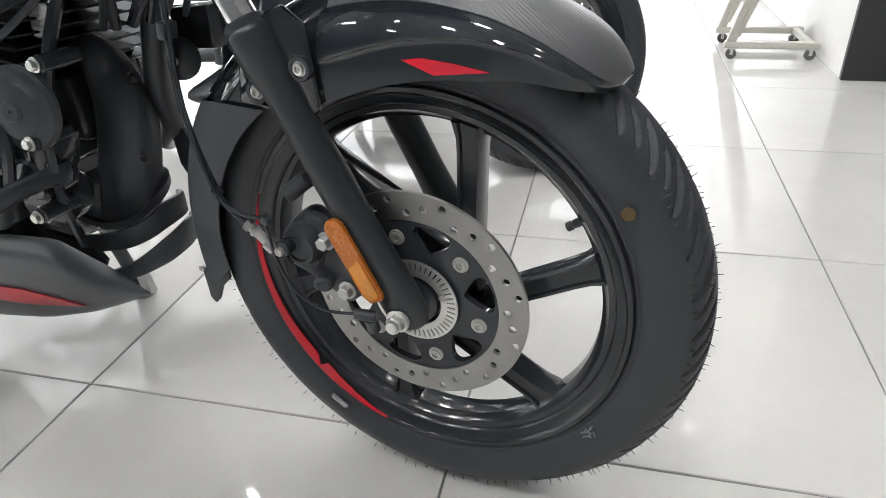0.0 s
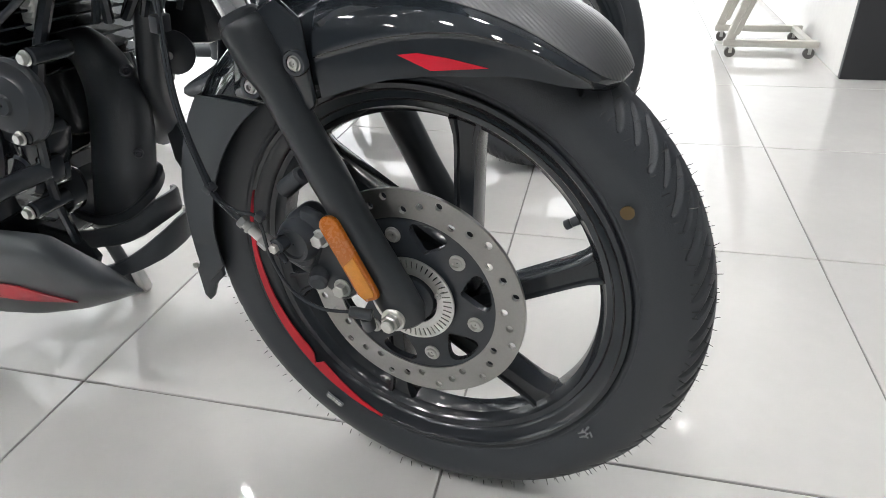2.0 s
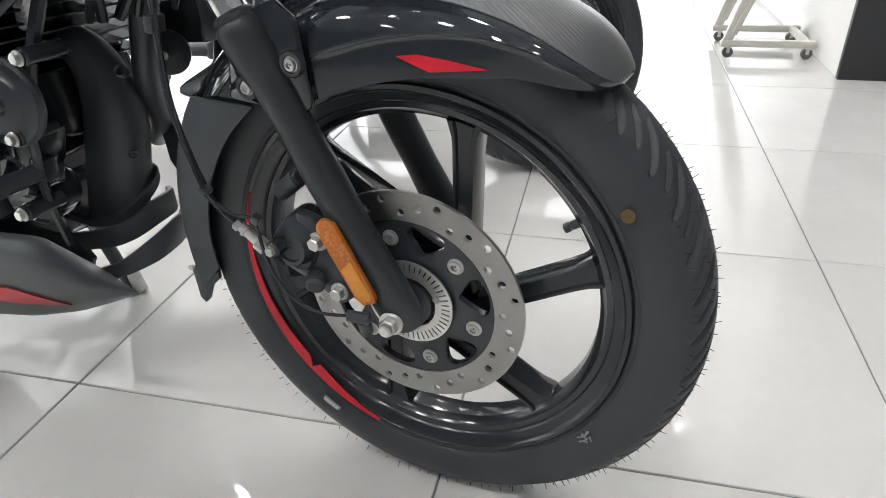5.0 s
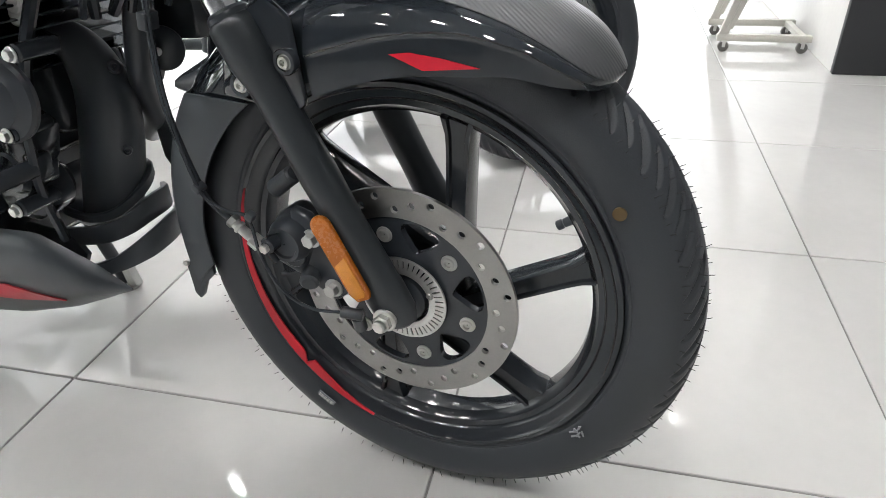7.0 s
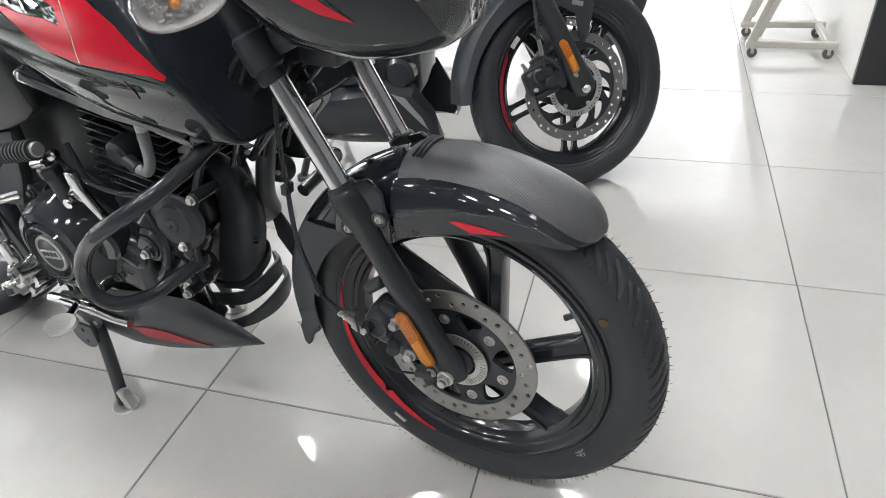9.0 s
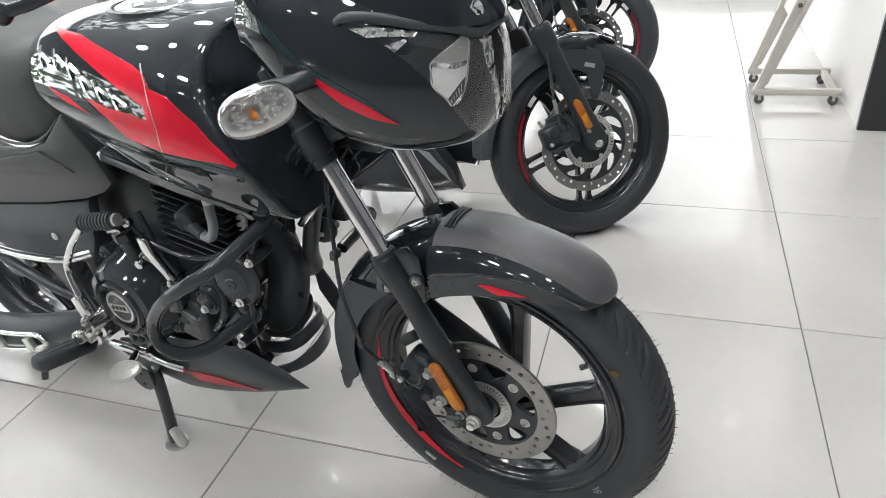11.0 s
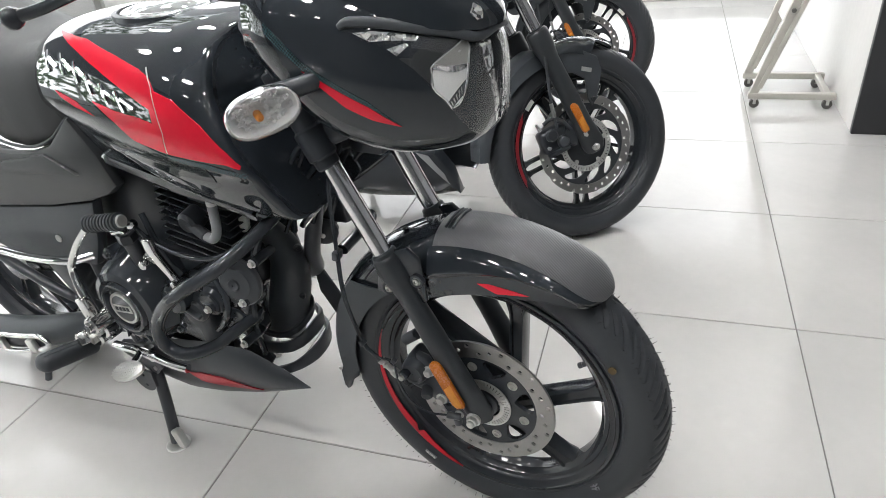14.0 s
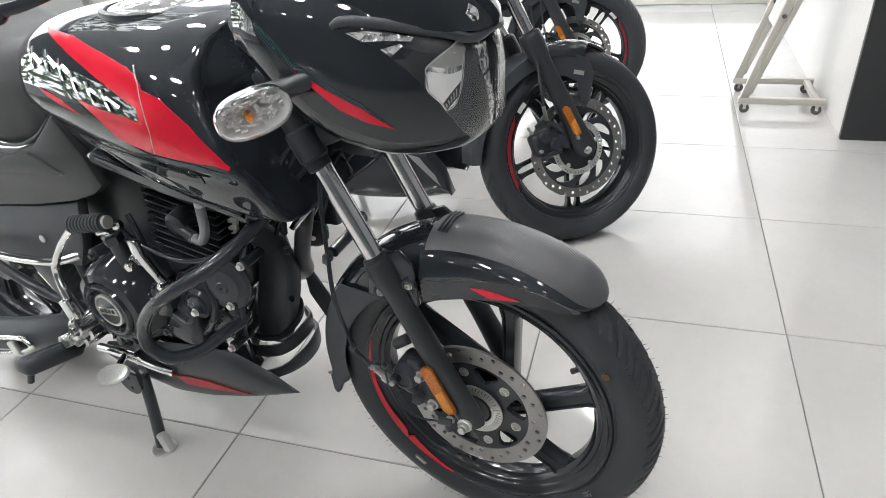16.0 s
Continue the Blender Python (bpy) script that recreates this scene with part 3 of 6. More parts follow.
def front_wheel(parent):
    rim = rim_mesh(parent)
    tyre_mesh(rim, 1500, 0.87, depth=0.0058)
    whiskers(rim, 3)
    for k in range(6):
        spoke(rim, radians(28.6 + 60 * k), 0.043, 0.021, 0.027, 0.0, 0.186)
    part("hub", lathe([(-0.046, 0.018), (-0.046, 0.03), (-0.03, 0.036), (-0.014, 0.047), (0.014, 0.047), (0.03, 0.036), (0.046, 0.03), (0.046, 0.018)], 48, 0, HUB), SEMI, rim)
    disc_plate(rim, 0.1235, 0.0925, -0.05)
    # the carrier with six windows
    holes = []
    for k in range(6):
        a = radians(75 - 60 * k)
        # a rounded triangle, wide at the rim side
        pts = []
        for q in range(24):
            b = 2 * math.pi * q / 24
            rr = 0.0725 + 0.0165 * math.cos(b)
            tt = 0.029 * math.sin(b) * (0.62 + 0.42 * math.cos(b))
            pts.append((rr * math.cos(a) - tt * math.sin(a), HUB + rr * math.sin(a) + tt * math.cos(a)))
        holes.append(pts)
    holes.append(circle(0, HUB, 0.03, 32))
    part("disc_carrier", plate(circle(0, HUB, 0.0945, 120), -0.0505, -0.0425, holes), SEMI, rim, "black windowed disc carrier")
    for k in range(6):
        a = radians(105 - 60 * k)
        part("disc_bolt", lathe_on((0.0726 * math.cos(a), -0.0505, HUB + 0.0726 * math.sin(a)), (0, -1, 0), [(0, 0.001), (0, 0.0088), (0.0012, 0.0086), (0.0018, 0.0066), (0.0038, 0.006), (0.004, 0.0056), (0.004, 0.0036), (0.0012, 0.0034), (0.0012, 0.001)], 24), DULL, rim, "dull steel socket bolt")
    tone_ring(rim, 0.049, 0.03, -0.0555)
    for k in range(3):
        a = radians(20 + 120 * k)
        part("ring_screw", panhead((0.034 * math.cos(a), -0.0568, HUB + 0.034 * math.sin(a)), (0, -1, 0), 0.004, 0.003), STEEL, rim)
    part("hub_spacer", lathe([(-0.085, 0.008), (-0.085, 0.017), (-0.062, 0.0185), (-0.058, 0.026), (-0.045, 0.027), (-0.045, 0.008)], 32, 0, HUB), SATIN, rim)
    # the valve
    a = radians(31)
    v0, v1 = Vector((0.192 * math.cos(a), 0, HUB + 0.192 * math.sin(a))), Vector((0.169 * math.cos(a), -0.004, HUB + 0.169 * math.sin(a)))
    part("valve", joined(rod(v0, v0.lerp(v1, 0.7), 0.0055, 12, 0.001, 0.0045), rod(v0.lerp(v1, 0.7), v1, 0.005, 12, 0.001)), SATIN, rim, "short black rubber valve")
    arc_tape(rim, 157, 224.5, 0.2045, 0.2175, -0.0352, REDTAPE, 0.9, 0.06, label="red reflective rim tape")
    arc_tape(rim, 224, 253, 0.2035, 0.2175, -0.0352, REDTAPE, 0.05, 0.9, label="red reflective rim tape")
    # paint dot, chalk mark and printed tag on the sidewall
    def on_wall(ar, r, y, bm, mat, name, label):
        a = radians(ar)
        m = Matrix.Translation((r * math.cos(a), y, HUB + r * math.sin(a))) @ Matrix.Rotation(-a + math.pi / 2, 4, "Y")
        part(name, moved(bm, m), mat, rim, label)
    on_wall(32.3, 0.2445, -0.0436, moved(rod((0, 0.001, 0), (0, -0.001, 0), 0.0062, 20), Matrix()), YELLOW, "paint_dot", "faded yellow balance dot")
    rnd = random.Random(5)
    on_wall(-35.5, 0.2345, -0.0405, joined(*[box((rnd.uniform(-0.007, 0.007), 0, rnd.uniform(-0.005, 0.005)), (rnd.uniform(0.004, 0.009), 0.0016, 0.0014), (0, rnd.uniform(0, 180), 0)) for _ in range(9)]), GREYP, "chalk_mark", "smudged pale chalk scribble")
    tag = [box((-0.0105 + 0.0016 * i, 0, 0), (0.0011 if i % 3 else 0.0004, 0.0014, 0.005)) for i in range(14)]
    on_wall(236.9, 0.2375, -0.0413, joined(box((0, 0.0008, 0), (0.026, 0.0012, 0.007))), GREYP, "tag", "small printed tyre tag")
    on_wall(236.9, 0.2375, -0.0425, joined(*tag), WHITE, "tag_bars", "white code bars")
    return rim


# ---- fork ----
FD = Vector((-0.4556, 0, 0.8902)).normalized()
FW = Vector((FD.z, 0, -FD.x))          # ahead of the leg


def leg_point(y, s, ahead=0.0, out=0.0):
    return Vector((0.001, y, 0.302)) + FD * s + FW * ahead + Vector((0, out, 0))


def fork_leg(parent, y, side, top=0.62, wide=1.0, reach=1.0):
    """Slider with its seal collar, chrome tube, axle lug and reflector; side -1: right."""
    prof = [(-0.024, 0.01), (-0.02, 0.019), (-0.006, 0.0245), (0.02, 0.0245), (0.06, 0.0215), (0.1, 0.0195), (0.15, 0.0193), (0.2, 0.0178), (0.235, 0.0178), (0.25, 0.019), (0.264, 0.022), (0.272, 0.0228), (0.297, 0.023), (0.303, 0.0222), (0.306, 0.0195), (0.3065, 0.0165)]
    rings = []
    for s, r in prof:
        r *= wide
        c = leg_point(y, s if s < 0.1 else 0.1 + (s - 0.1) * reach)
        thin = float(np.interp(s, (0.0, 0.05, 0.15), (0.6, 0.75, 1.0)))
        rings.append([c + r * (math.cos(a) * FW + thin * math.sin(a) * Vector((0, 1, 0))) for a in (2 * math.pi * k / 32 for k in range(32))])
    leg = part("fork_leg", skin(rings), FORK, parent, "satin black fork slider")
    part("fork_tube", rod(leg_point(y, 0.1 + 0.19 * reach), leg_point(y, top), 0.0156 * wide ** 0.6, 32), TUBE, leg, "polished chrome fork tube")
    part("dust_seal", lathe_on(leg_point(y, 0.1 + 0.2055 * reach), FD, [(0.0, 0.016), (0.0, 0.0205), (0.005, 0.02), (0.008, 0.017), (0.008, 0.0158)]), SATIN, leg)
    refl = part("reflector", reflector_mesh(y, side), AMBER, leg, "amber plastic side reflector")
    refl.location = FD * 0.08 * (reach - 1)
    prism = plate([(-0.0075, -0.002), (0.0085, 0.004), (0.0085, -0.037), (0.006, -0.041), (-0.005, -0.041), (-0.008, -0.036)], -0.0012, 0.0012, bev=0.0004)
    at = Matrix.Translation(leg_point(y, 0.0695, -0.0095, side * 0.0258)) @ Matrix((FW, Vector((0, 1, 0)), FD)).transposed().to_4x4()
    part("prism_field", moved(prism, at), AMBERP, refl, "lighter prismatic field")
    if side < 0:
        part("axle_nut", joined(rod((0, y, HUB), (0, y - 0.017, HUB), 0.0115, 24, 0.002), rod((0, y - 0.0165, HUB), (0, y - 0.0195, HUB), 0.0128, 24, 0.001), rod((0, y - 0.019, HUB), (0, y - 0.027, HUB), 0.0098, 6, 0.0012), rod((0, y - 0.0265, HUB), (0, y - 0.033, HUB), 0.0068, 20, 0.0016)), STEEL, leg, "bright steel axle nut")
    else:
        part("axle_nut", rod((0, y, HUB), (0, y + 0.045, HUB), 0.013, 6, 0.001), STEEL, leg)
    return leg


def lathe_on(c, axis, prof, seg=28):
    bm = moved(lathe(prof, seg), Matrix.Rotation(math.pi / 2, 4, "X"))
    return moved(bm, Matrix.Translation(c) @ Vector(axis).to_track_quat("Z", "Y").to_matrix().to_4x4())


def reflector_mesh(y, side):
    """A rounded amber bar on a slight angle behind the leg's outer face."""
    n, ln, w = 10, 0.039, 0.0115
    pts = []
    for k in range(n + 1):
        a = math.pi * k / n
        pts.append((w * math.cos(a), ln + w * math.sin(a)))
    pts += [(-w, -ln + 0.004), (-w * 0.55, -ln - 0.006), (w * 0.75, -ln - 0.006), (w, -ln)]
    bm = plate(pts, -0.003, 0.003, bev=0.0015)
    m = Matrix((FW, Vector((0, 1, 0)), FD)).transposed().to_4x4()
    c = leg_point(y, 0.0695, -0.0095, side * 0.0225)
    return moved(bm, Matrix.Translation(c) @ m)


def fender(parent):
    """The glossy front mudguard with its textured crown, and the matt rear extension."""
    def profile(a):
        """Half section at an angle: (y, r) from the crown over the shoulder to the crease and the flat skirt."""
        nose = max(0.0, (62 - a) / 11.3)
        k = math.sqrt(max(0.03, 1 - nose ** 2.6))
        w = float(np.interp(a, (50, 60, 70, 80, 97, 110), (0.058, 0.064, 0.071, 0.075, 0.077, 0.077))) * k
        rc = float(np.interp(a, (50.5, 56, 60, 65, 75, 85, 98, 107), (0.292, 0.2915, 0.29, 0.2895, 0.283, 0.272, 0.26, 0.2555)))
        lo = float(np.interp(a, (50.5, 54, 58, 63, 67, 72, 85, 100, 113), (0.291, 0.285, 0.277, 0.269, 0.262, 0.251, 0.236, 0.222, 0.2165)))
        top = 0.3185 - 0.014 * nose ** 2
        ye, re = 0.05 * k, min(0.297, top - 0.0085)
        up, dn = top - re, re - rc
        half = [(0, top), (0.4 * ye, top - 0.08 * up), (0.68 * ye, top - 0.3 * up), (0.86 * ye, top - 0.62 * up), (ye, re)]
        half += [(ye + (0.95 * w - ye) * f, re - dn * g) for f, g in ((0.22, 0.09), (0.45, 0.24), (0.66, 0.43), (0.83, 0.66), (0.94, 0.86), (1.0, 0.98))]
        half += [(0.94 * w, rc - 0.001), (0.925 * w, rc - 0.003), (0.93 * w, rc - 0.006), (0.95 * w, lo)]
        return [(y, max(r, lo)) for y, r in half]

    def place(a, y, r):
        b = radians(a + min(1.0, max(0.0, (a - 94) / 10)) * (0.3 - r) * 42)     # the rear edge leans back
        return Vector((r * math.cos(b), y, HUB + r * math.sin(b)))

    def arch(angles, section, thick=0.0025):
        rows = []
        for a in angles:
            half = section(a)
            ring = [(-y, r) for y, r in half[::-1]] + [(y, r) for y, r in half[1:]]
            ring += [(y * 0.965, r if n in (0, len(ring) - 1) else r - thick) for n, (y, r) in list(enumerate(ring))[::-1]]
            rows.append([place(a, y, r) for y, r in ring])
        return skin(rows)
    front = [50.8 + (104.5 - 50.8) * (k / 60) ** 1.2 for k in range(61)]
    fen = part("front_fender", arch(front, profile), GLOSS, parent, "glossy black front mudguard", sharp=50)

    def rear_section(a):
        lo = float(np.interp(a, (103, 116, 130, 152), (0.228, 0.238, 0.25, 0.26)))
        return [(0, 0.3165), (0.018, 0.3155), (0.034, 0.3115), (0.046, 0.303), (0.054, 0.291), (0.0575, 0.277), (0.0585, lo)]
    part("rear_section", arch([102 + k for k in range(51)], rear_section), GLOSS, fen, "glossy black rear of the mudguard", sharp=50)
    # textured film over the crown, laid on along the surface's own slope
    rows = []
    for a in front[1:-1]:
        half = profile(a)[:5]
        line = [(-y, r) for y, r in half[::-1]] + [(y, r) for y, r in half[1:]]
        sec = []
        for n, (y, r) in enumerate(line):
            (y0, r0), (y1, r1) = line[max(0, n - 1)], line[min(len(line) - 1, n + 1)]
            d = math.hypot(y1 - y0, r1 - r0)
            sec.append((y - 0.0011 * (r1 - r0) / d, r + 0.0011 * (y1 - y0) / d))
        sec += [(y, r - 0.0007) for y, r in line[::-1]]
        rows.append([place(a, y, r) for y, r in sec])
    part("crown_film", skin(rows), CARBON, fen, "matt carbon textured film on the crown")
    part("decal", film([(0.0115, 0.55), (0.03, 0.5525), (0.057, 0.5497), (0.09, 0.5435), (0.0415, 0.539)], fen), RED, fen, "red arrow sticker")
    part("decal", film([(0.0115, 0.55), (0.03, 0.5525), (0.057, 0.5497), (0.09, 0.5435), (0.0415, 0.539)], fen, side=1), RED, fen, "red arrow sticker")
    for s in (-1, 1):
        part("stay_plate", plate([(-0.165, 0.5), (-0.085, 0.49), (-0.072, 0.5), (-0.078, 0.575), (-0.1, 0.592), (-0.15, 0.572)], s * 0.07, s * 0.0795, bev=0.004), GLOSS, fen)
        for x, z in ((-0.084, 0.539), (-0.136, 0.514)):
            cup = part("bolt_cup", lathe_on((x, s * 0.0785, z), (0, s, 0), [(0, 0.0118), (0.006, 0.0118), (0.0075, 0.0108), (0.0075, 0.0076), (0.005, 0.0074), (0.005, 0.001)]), SEMI, fen, "black rubber cup")
            part("stay_bolt", lathe_on((x, s * 0.0835, z), (0, s, 0), [(0, 0.001), (0, 0.0072), (0.0012, 0.007), (0.0016, 0.0058), (0.0042, 0.0053), (0.0048, 0.0044), (0.0048, 0.0028), (0.0018, 0.0026), (0.0018, 0.001)], 24), STEEL, cup, "bright socket bolt")
    part("clip", joined(*[tube([(-0.055 + 0.006 * i, y, HUB + 0.3185 - 0.0022 * (abs(y) / 0.02) ** 2) for y in (-0.03, -0.015, 0, 0.015, 0.03)], 0.0025, 8, 3) for i in range(3)]), SATIN, fen, "black ribbed cable clip")
    rows = []
    for k in range(25):
        t = k / 24
        a = 141.5 + 49 * t
        lean = 209 * max(0.0, 1 - t / 0.55)          # the upper edge lies level
        w = 0.066 - 0.015 * t
        ro = 0.308 - 0.004 * t
        ri = 0.243 + 0.013 * min(1, t * 1.5) + 0.034 * max(0, (t - 0.88) / 0.12)
        sec = [(-1, ri), (-1.0, ro - 0.02 * (1 - 0.5 * t)), (-0.9, ro - 0.006), (-0.6, ro), (0.6, ro), (0.9, ro - 0.006), (1, ro - 0.02 * (1 - 0.5 * t)), (1, ri)]
        sec += [(x * 0.955, min(r, ro - 0.003) if abs(x) > 0.7 else r - 0.003) for x, r in sec[::-1]]
        rows.append([Vector((r * math.cos(b), x * w, HUB + r * math.sin(b))) for x, r, b in ((x, r, radians(a - lean * (ro - r))) for x, r in sec)])
    part("mud_flap", skin(rows), MATTE, fen, "matt black plastic mudguard extension", sharp=40)
    part("flap_hook", plate([(-0.303, 0.262), (-0.301, 0.222), (-0.294, 0.215), (-0.287, 0.222), (-0.277, 0.244), (-0.262, 0.258), (-0.262, 0.275), (-0.285, 0.285)], -0.05, -0.044, bev=0.0015), MATTE, fen)
    part("flap_screw", rod((-0.3, -0.05, 0.268), (-0.3, -0.055, 0.268), 0.004, 12, 0.001), STEEL, fen)
    return fen


def caliper(parent):
    c = part("brake_caliper", box((-0.103, -0.072, 0.358), (0.052, 0.05, 0.06), (0, 24, 0), 0.012, 3), SATIN, parent, "satin black floating brake caliper")
    part("piston_housing", lathe_on((-0.102, -0.088, 0.366), (0, -1, 0), [(0, 0.001), (0, 0.024), (0.008, 0.0235), (0.014, 0.021), (0.019, 0.0185), (0.019, 0.015), (0.0165, 0.0135), (0.0165, 0.001)], 32), SATIN, c)
    part("slide_pin", rod((-0.108, -0.05, 0.352), (-0.096, -0.1, 0.35), 0.013, 20, 0.002), SATIN, c)
    part("mount_bracket", plate([(-0.1, 0.4), (-0.08, 0.395), (-0.05, 0.345), (-0.04, 0.315), (-0.058, 0.3), (-0.078, 0.312), (-0.1, 0.35)], -0.092, -0.078, bev=0.004), SATIN, c)
    part("pin_boot", joined(rod((-0.128, -0.075, 0.408), (-0.1, -0.075, 0.43), 0.0095, 14, 0.003)), RUBBER, c, "black rubber pin boot")
    part("pin_boot", rod((-0.09, -0.075, 0.332), (-0.078, -0.107, 0.326), 0.01, 16, 0.003), RUBBER, c, "black rubber pin boot")
    for p in ((-0.075, -0.093, 0.373), (-0.057, -0.093, 0.319)):
        part("caliper_bolt", hexbolt(p, (0, -1, 0), 0.0074, 0.011), DULL, c, "bright flanged bolt")
    part("banjo", joined(rod((-0.15, -0.117, 0.391), (-0.12, -0.116, 0.3655), 0.0052, 16, 0.001), rod((-0.151, -0.117, 0.392), (-0.146, -0.117, 0.3878), 0.0072, 6, 0.0008), rod((-0.1435, -0.117, 0.3855), (-0.1405, -0.1168, 0.383), 0.0066, 16, 0.0008),
                         rod((-0.1305, -0.116, 0.3745), (-0.1215, -0.1155, 0.3668), 0.0078, 6, 0.001)), STEEL, c, "bright crimped hose fitting")
    part("banjo_eye", joined(lathe_on((-0.113, -0.105, 0.368), (0, -1, 0), [(0, 0.001), (0, 0.0085), (0.012, 0.0085), (0.0135, 0.0072), (0.0135, 0.001)], 20), rod((-0.12, -0.1155, 0.3727), (-0.106, -0.114, 0.35), 0.0034, 12, 0.001)), SEMI, c, "black banjo eye")
    part("banjo_bolt", rod((-0.113, -0.118, 0.368), (-0.113, -0.124, 0.368), 0.0052, 6, 0.001), DULL, c)
    part("brake_hose", tube([(-0.235, -0.03, 0.76), (-0.225, -0.075, 0.68), (-0.214, -0.098, 0.58), (-0.205, -0.112, 0.5), (-0.18, -0.118, 0.424), (-0.163, -0.118, 0.402), (-0.146, -0.117, 0.3885)], 0.0034, 10, 8), SEMI, c, "black rubber brake hose")
    part("sensor_wire", tube([(-0.228, -0.04, 0.76), (-0.217, -0.082, 0.68), (-0.207, -0.104, 0.58), (-0.198, -0.117, 0.5), (-0.176, -0.124, 0.424), (-0.145, -0.128, 0.408), (-0.125, -0.122, 0.4), (-0.118, -0.122, 0.36), (-0.1, -0.122, 0.325), (-0.07, -0.12, 0.308), (-0.035, -0.112, 0.306)], 0.0018, 8, 8), SEMI, c, "thin black sensor wire")
    part("hose_clip", box((-0.178, -0.121, 0.423), (0.01, 0.013, 0.008), (0, 40, 0), 0.002), SATIN, c)
    part("hose_clip", box((-0.122, -0.121, 0.402), (0.009, 0.009, 0.009), (0, 30, 0), 0.002), SATIN, c)
    part("hose_clip", box((-0.212, -0.101, 0.572), (0.01, 0.018, 0.016), (0, 10, 0), 0.002), SATIN, c)
    part("speed_sensor", joined(rod((-0.04, -0.112, 0.306), (-0.018, -0.106, 0.303), 0.006, 12, 0.001), rod((-0.026, -0.105, 0.3), (-0.026, -0.1, 0.28), 0.007, 12, 0.002)), SATIN, c)
    return c


# ---- body of the nearer motorcycle ----
def shell(sections, n_caps=True, sharp=45):
    """Skin over half sections (x, z, list of (y, z, dx)) mirrored to the other side."""
    rings = []
    for x, half in sections:
        right = [Vector((x + dx, -y, z)) for y, z, dx in half]
        left = [Vector((x + dx, y, z)) for y, z, dx in half[1:-1]][::-1]
        rings.append(right + left)
    return skin(rings)


def tank(parent):
    shape = [(0.0, 1.0), (0.25, 0.992), (0.5, 0.955), (0.7, 0.885), (0.86, 0.775), (0.955, 0.64), (1.0, 0.49), (0.995, 0.36), (0.93, 0.27), (0.885, 0.16), (0.8, 0.03), (0.6, 0.0), (0.0, 0.0)]
    keys = ((-0.845, 0.80, 0.05, 0.745, 0.0), (-0.83, 0.84, 0.09, 0.735, 0.0), (-0.79, 0.878, 0.118, 0.722, 0.0), (-0.73, 0.9, 0.135, 0.705, 0.0), (-0.65, 0.912, 0.152, 0.685, 0.02), (-0.56, 0.914, 0.17, 0.67, 0.06), (-0.47, 0.912, 0.182, 0.655, 0.15),
            (-0.42, 0.91, 0.184, 0.645, 0.28), (-0.385, 0.905, 0.18, 0.64, 0.42), (-0.365, 0.9, 0.172, 0.64, 0.5), (-0.36, 0.89, 0.15, 0.645, 0.5))
    shape = [(max(0.0, p.x), min(1.0, p.y)) for p in spline([(fy, fz, 0) for fy, fz in shape], 4)]
    shape[0], shape[-1] = (0.0, 1.0), (0.0, 0.0)
    runs = [spline([(k[0], k[i], k[4]) for k in keys], 5) for i in (1, 2, 3)]
    sec = []
    for p1, p2, p3 in zip(*runs):
        x, top, w, bot, sh = p1.x, p1.y, p2.y, p3.y, p1.z
        sec.append((x, [(w * fy, bot + (top - bot) * fz, sh * (top - bot) * (1 - fz)) for fy, fz in shape]))
    tk = part("fuel_tank", shell(sec), GLOSS, parent, "glossy black fuel tank with red graphics", sharp=60)
    part("decal", film([(-0.705, 0.8915), (-0.605, 0.8876), (-0.515, 0.873), (-0.456, 0.861), (-0.431, 0.852), (-0.417, 0.836), (-0.383, 0.827), (-0.337, 0.797), (-0.299, 0.76), (-0.279, 0.734), (-0.302, 0.743), (-0.349, 0.746), (-0.403, 0.749), (-0.455, 0.757), (-0.479, 0.761), (-0.516, 0.784), (-0.566, 0.809), (-0.547, 0.8075), (-0.508, 0.8015), (-0.454, 0.7985), (-0.423, 0.793), (-0.427, 0.8125), (-0.501, 0.839), (-0.554, 0.856), (-0.622, 0.8737)], tk), RED, tk, "red flame shaped tank graphic")
    part("decal", film([(-0.686, 0.811), (-0.623, 0.802), (-0.57, 0.786), (-0.63, 0.7925), (-0.672, 0.8023)], tk), RED, tk, "thin red tank stripe")
    part("decal", film([(-0.412, 0.7465), (-0.34, 0.7415), (-0.278, 0.729), (-0.272, 0.72), (-0.3, 0.725), (-0.34, 0.733), (-0.41, 0.739)], tk), HEXP, tk, "dark honeycomb border line")
    part("decal", film([(-0.7, 0.795), (-0.62, 0.799), (-0.562, 0.802), (-0.5, 0.777), (-0.465, 0.758), (-0.416, 0.745), (-0.345, 0.738), (-0.345, 0.705), (-0.45, 0.705), (-0.55, 0.722), (-0.65, 0.747), (-0.71, 0.77)], tk, 0.0012), LOWFILM, tk, "dark lower tank film")
    # raised emblem as plain slanted strokes
    for i, (x, z) in enumerate(((-0.705, 0.853), (-0.656, 0.853), (-0.61, 0.846), (-0.572, 0.834), (-0.53, 0.824), (-0.492, 0.817))):
        part("emblem_stroke", film([(x - 0.014, z + 0.013), (x - 0.009, z + 0.014), (x + 0.012, z - 0.013), (x + 0.007, z - 0.0145)], tk, 0.0035), CHROME, tk, "raised chrome emblem stroke")
        part("emblem_stroke", film([(x - 0.006, z + 0.001), (x + 0.004, z + 0.0065), (x + 0.034, z - 0.004), (x + 0.03, z - 0.0075), (x + 0.006, z + 0.001)], tk, 0.0035), CHROME, tk, "raised chrome emblem stroke")
    # the highlight along the panel seam, laid on as a thin bright strip
    seam = [(-0.4416, 0.8637), (-0.4244, 0.842), (-0.4132, 0.8113), (-0.4056, 0.7816), (-0.408, 0.7503)]
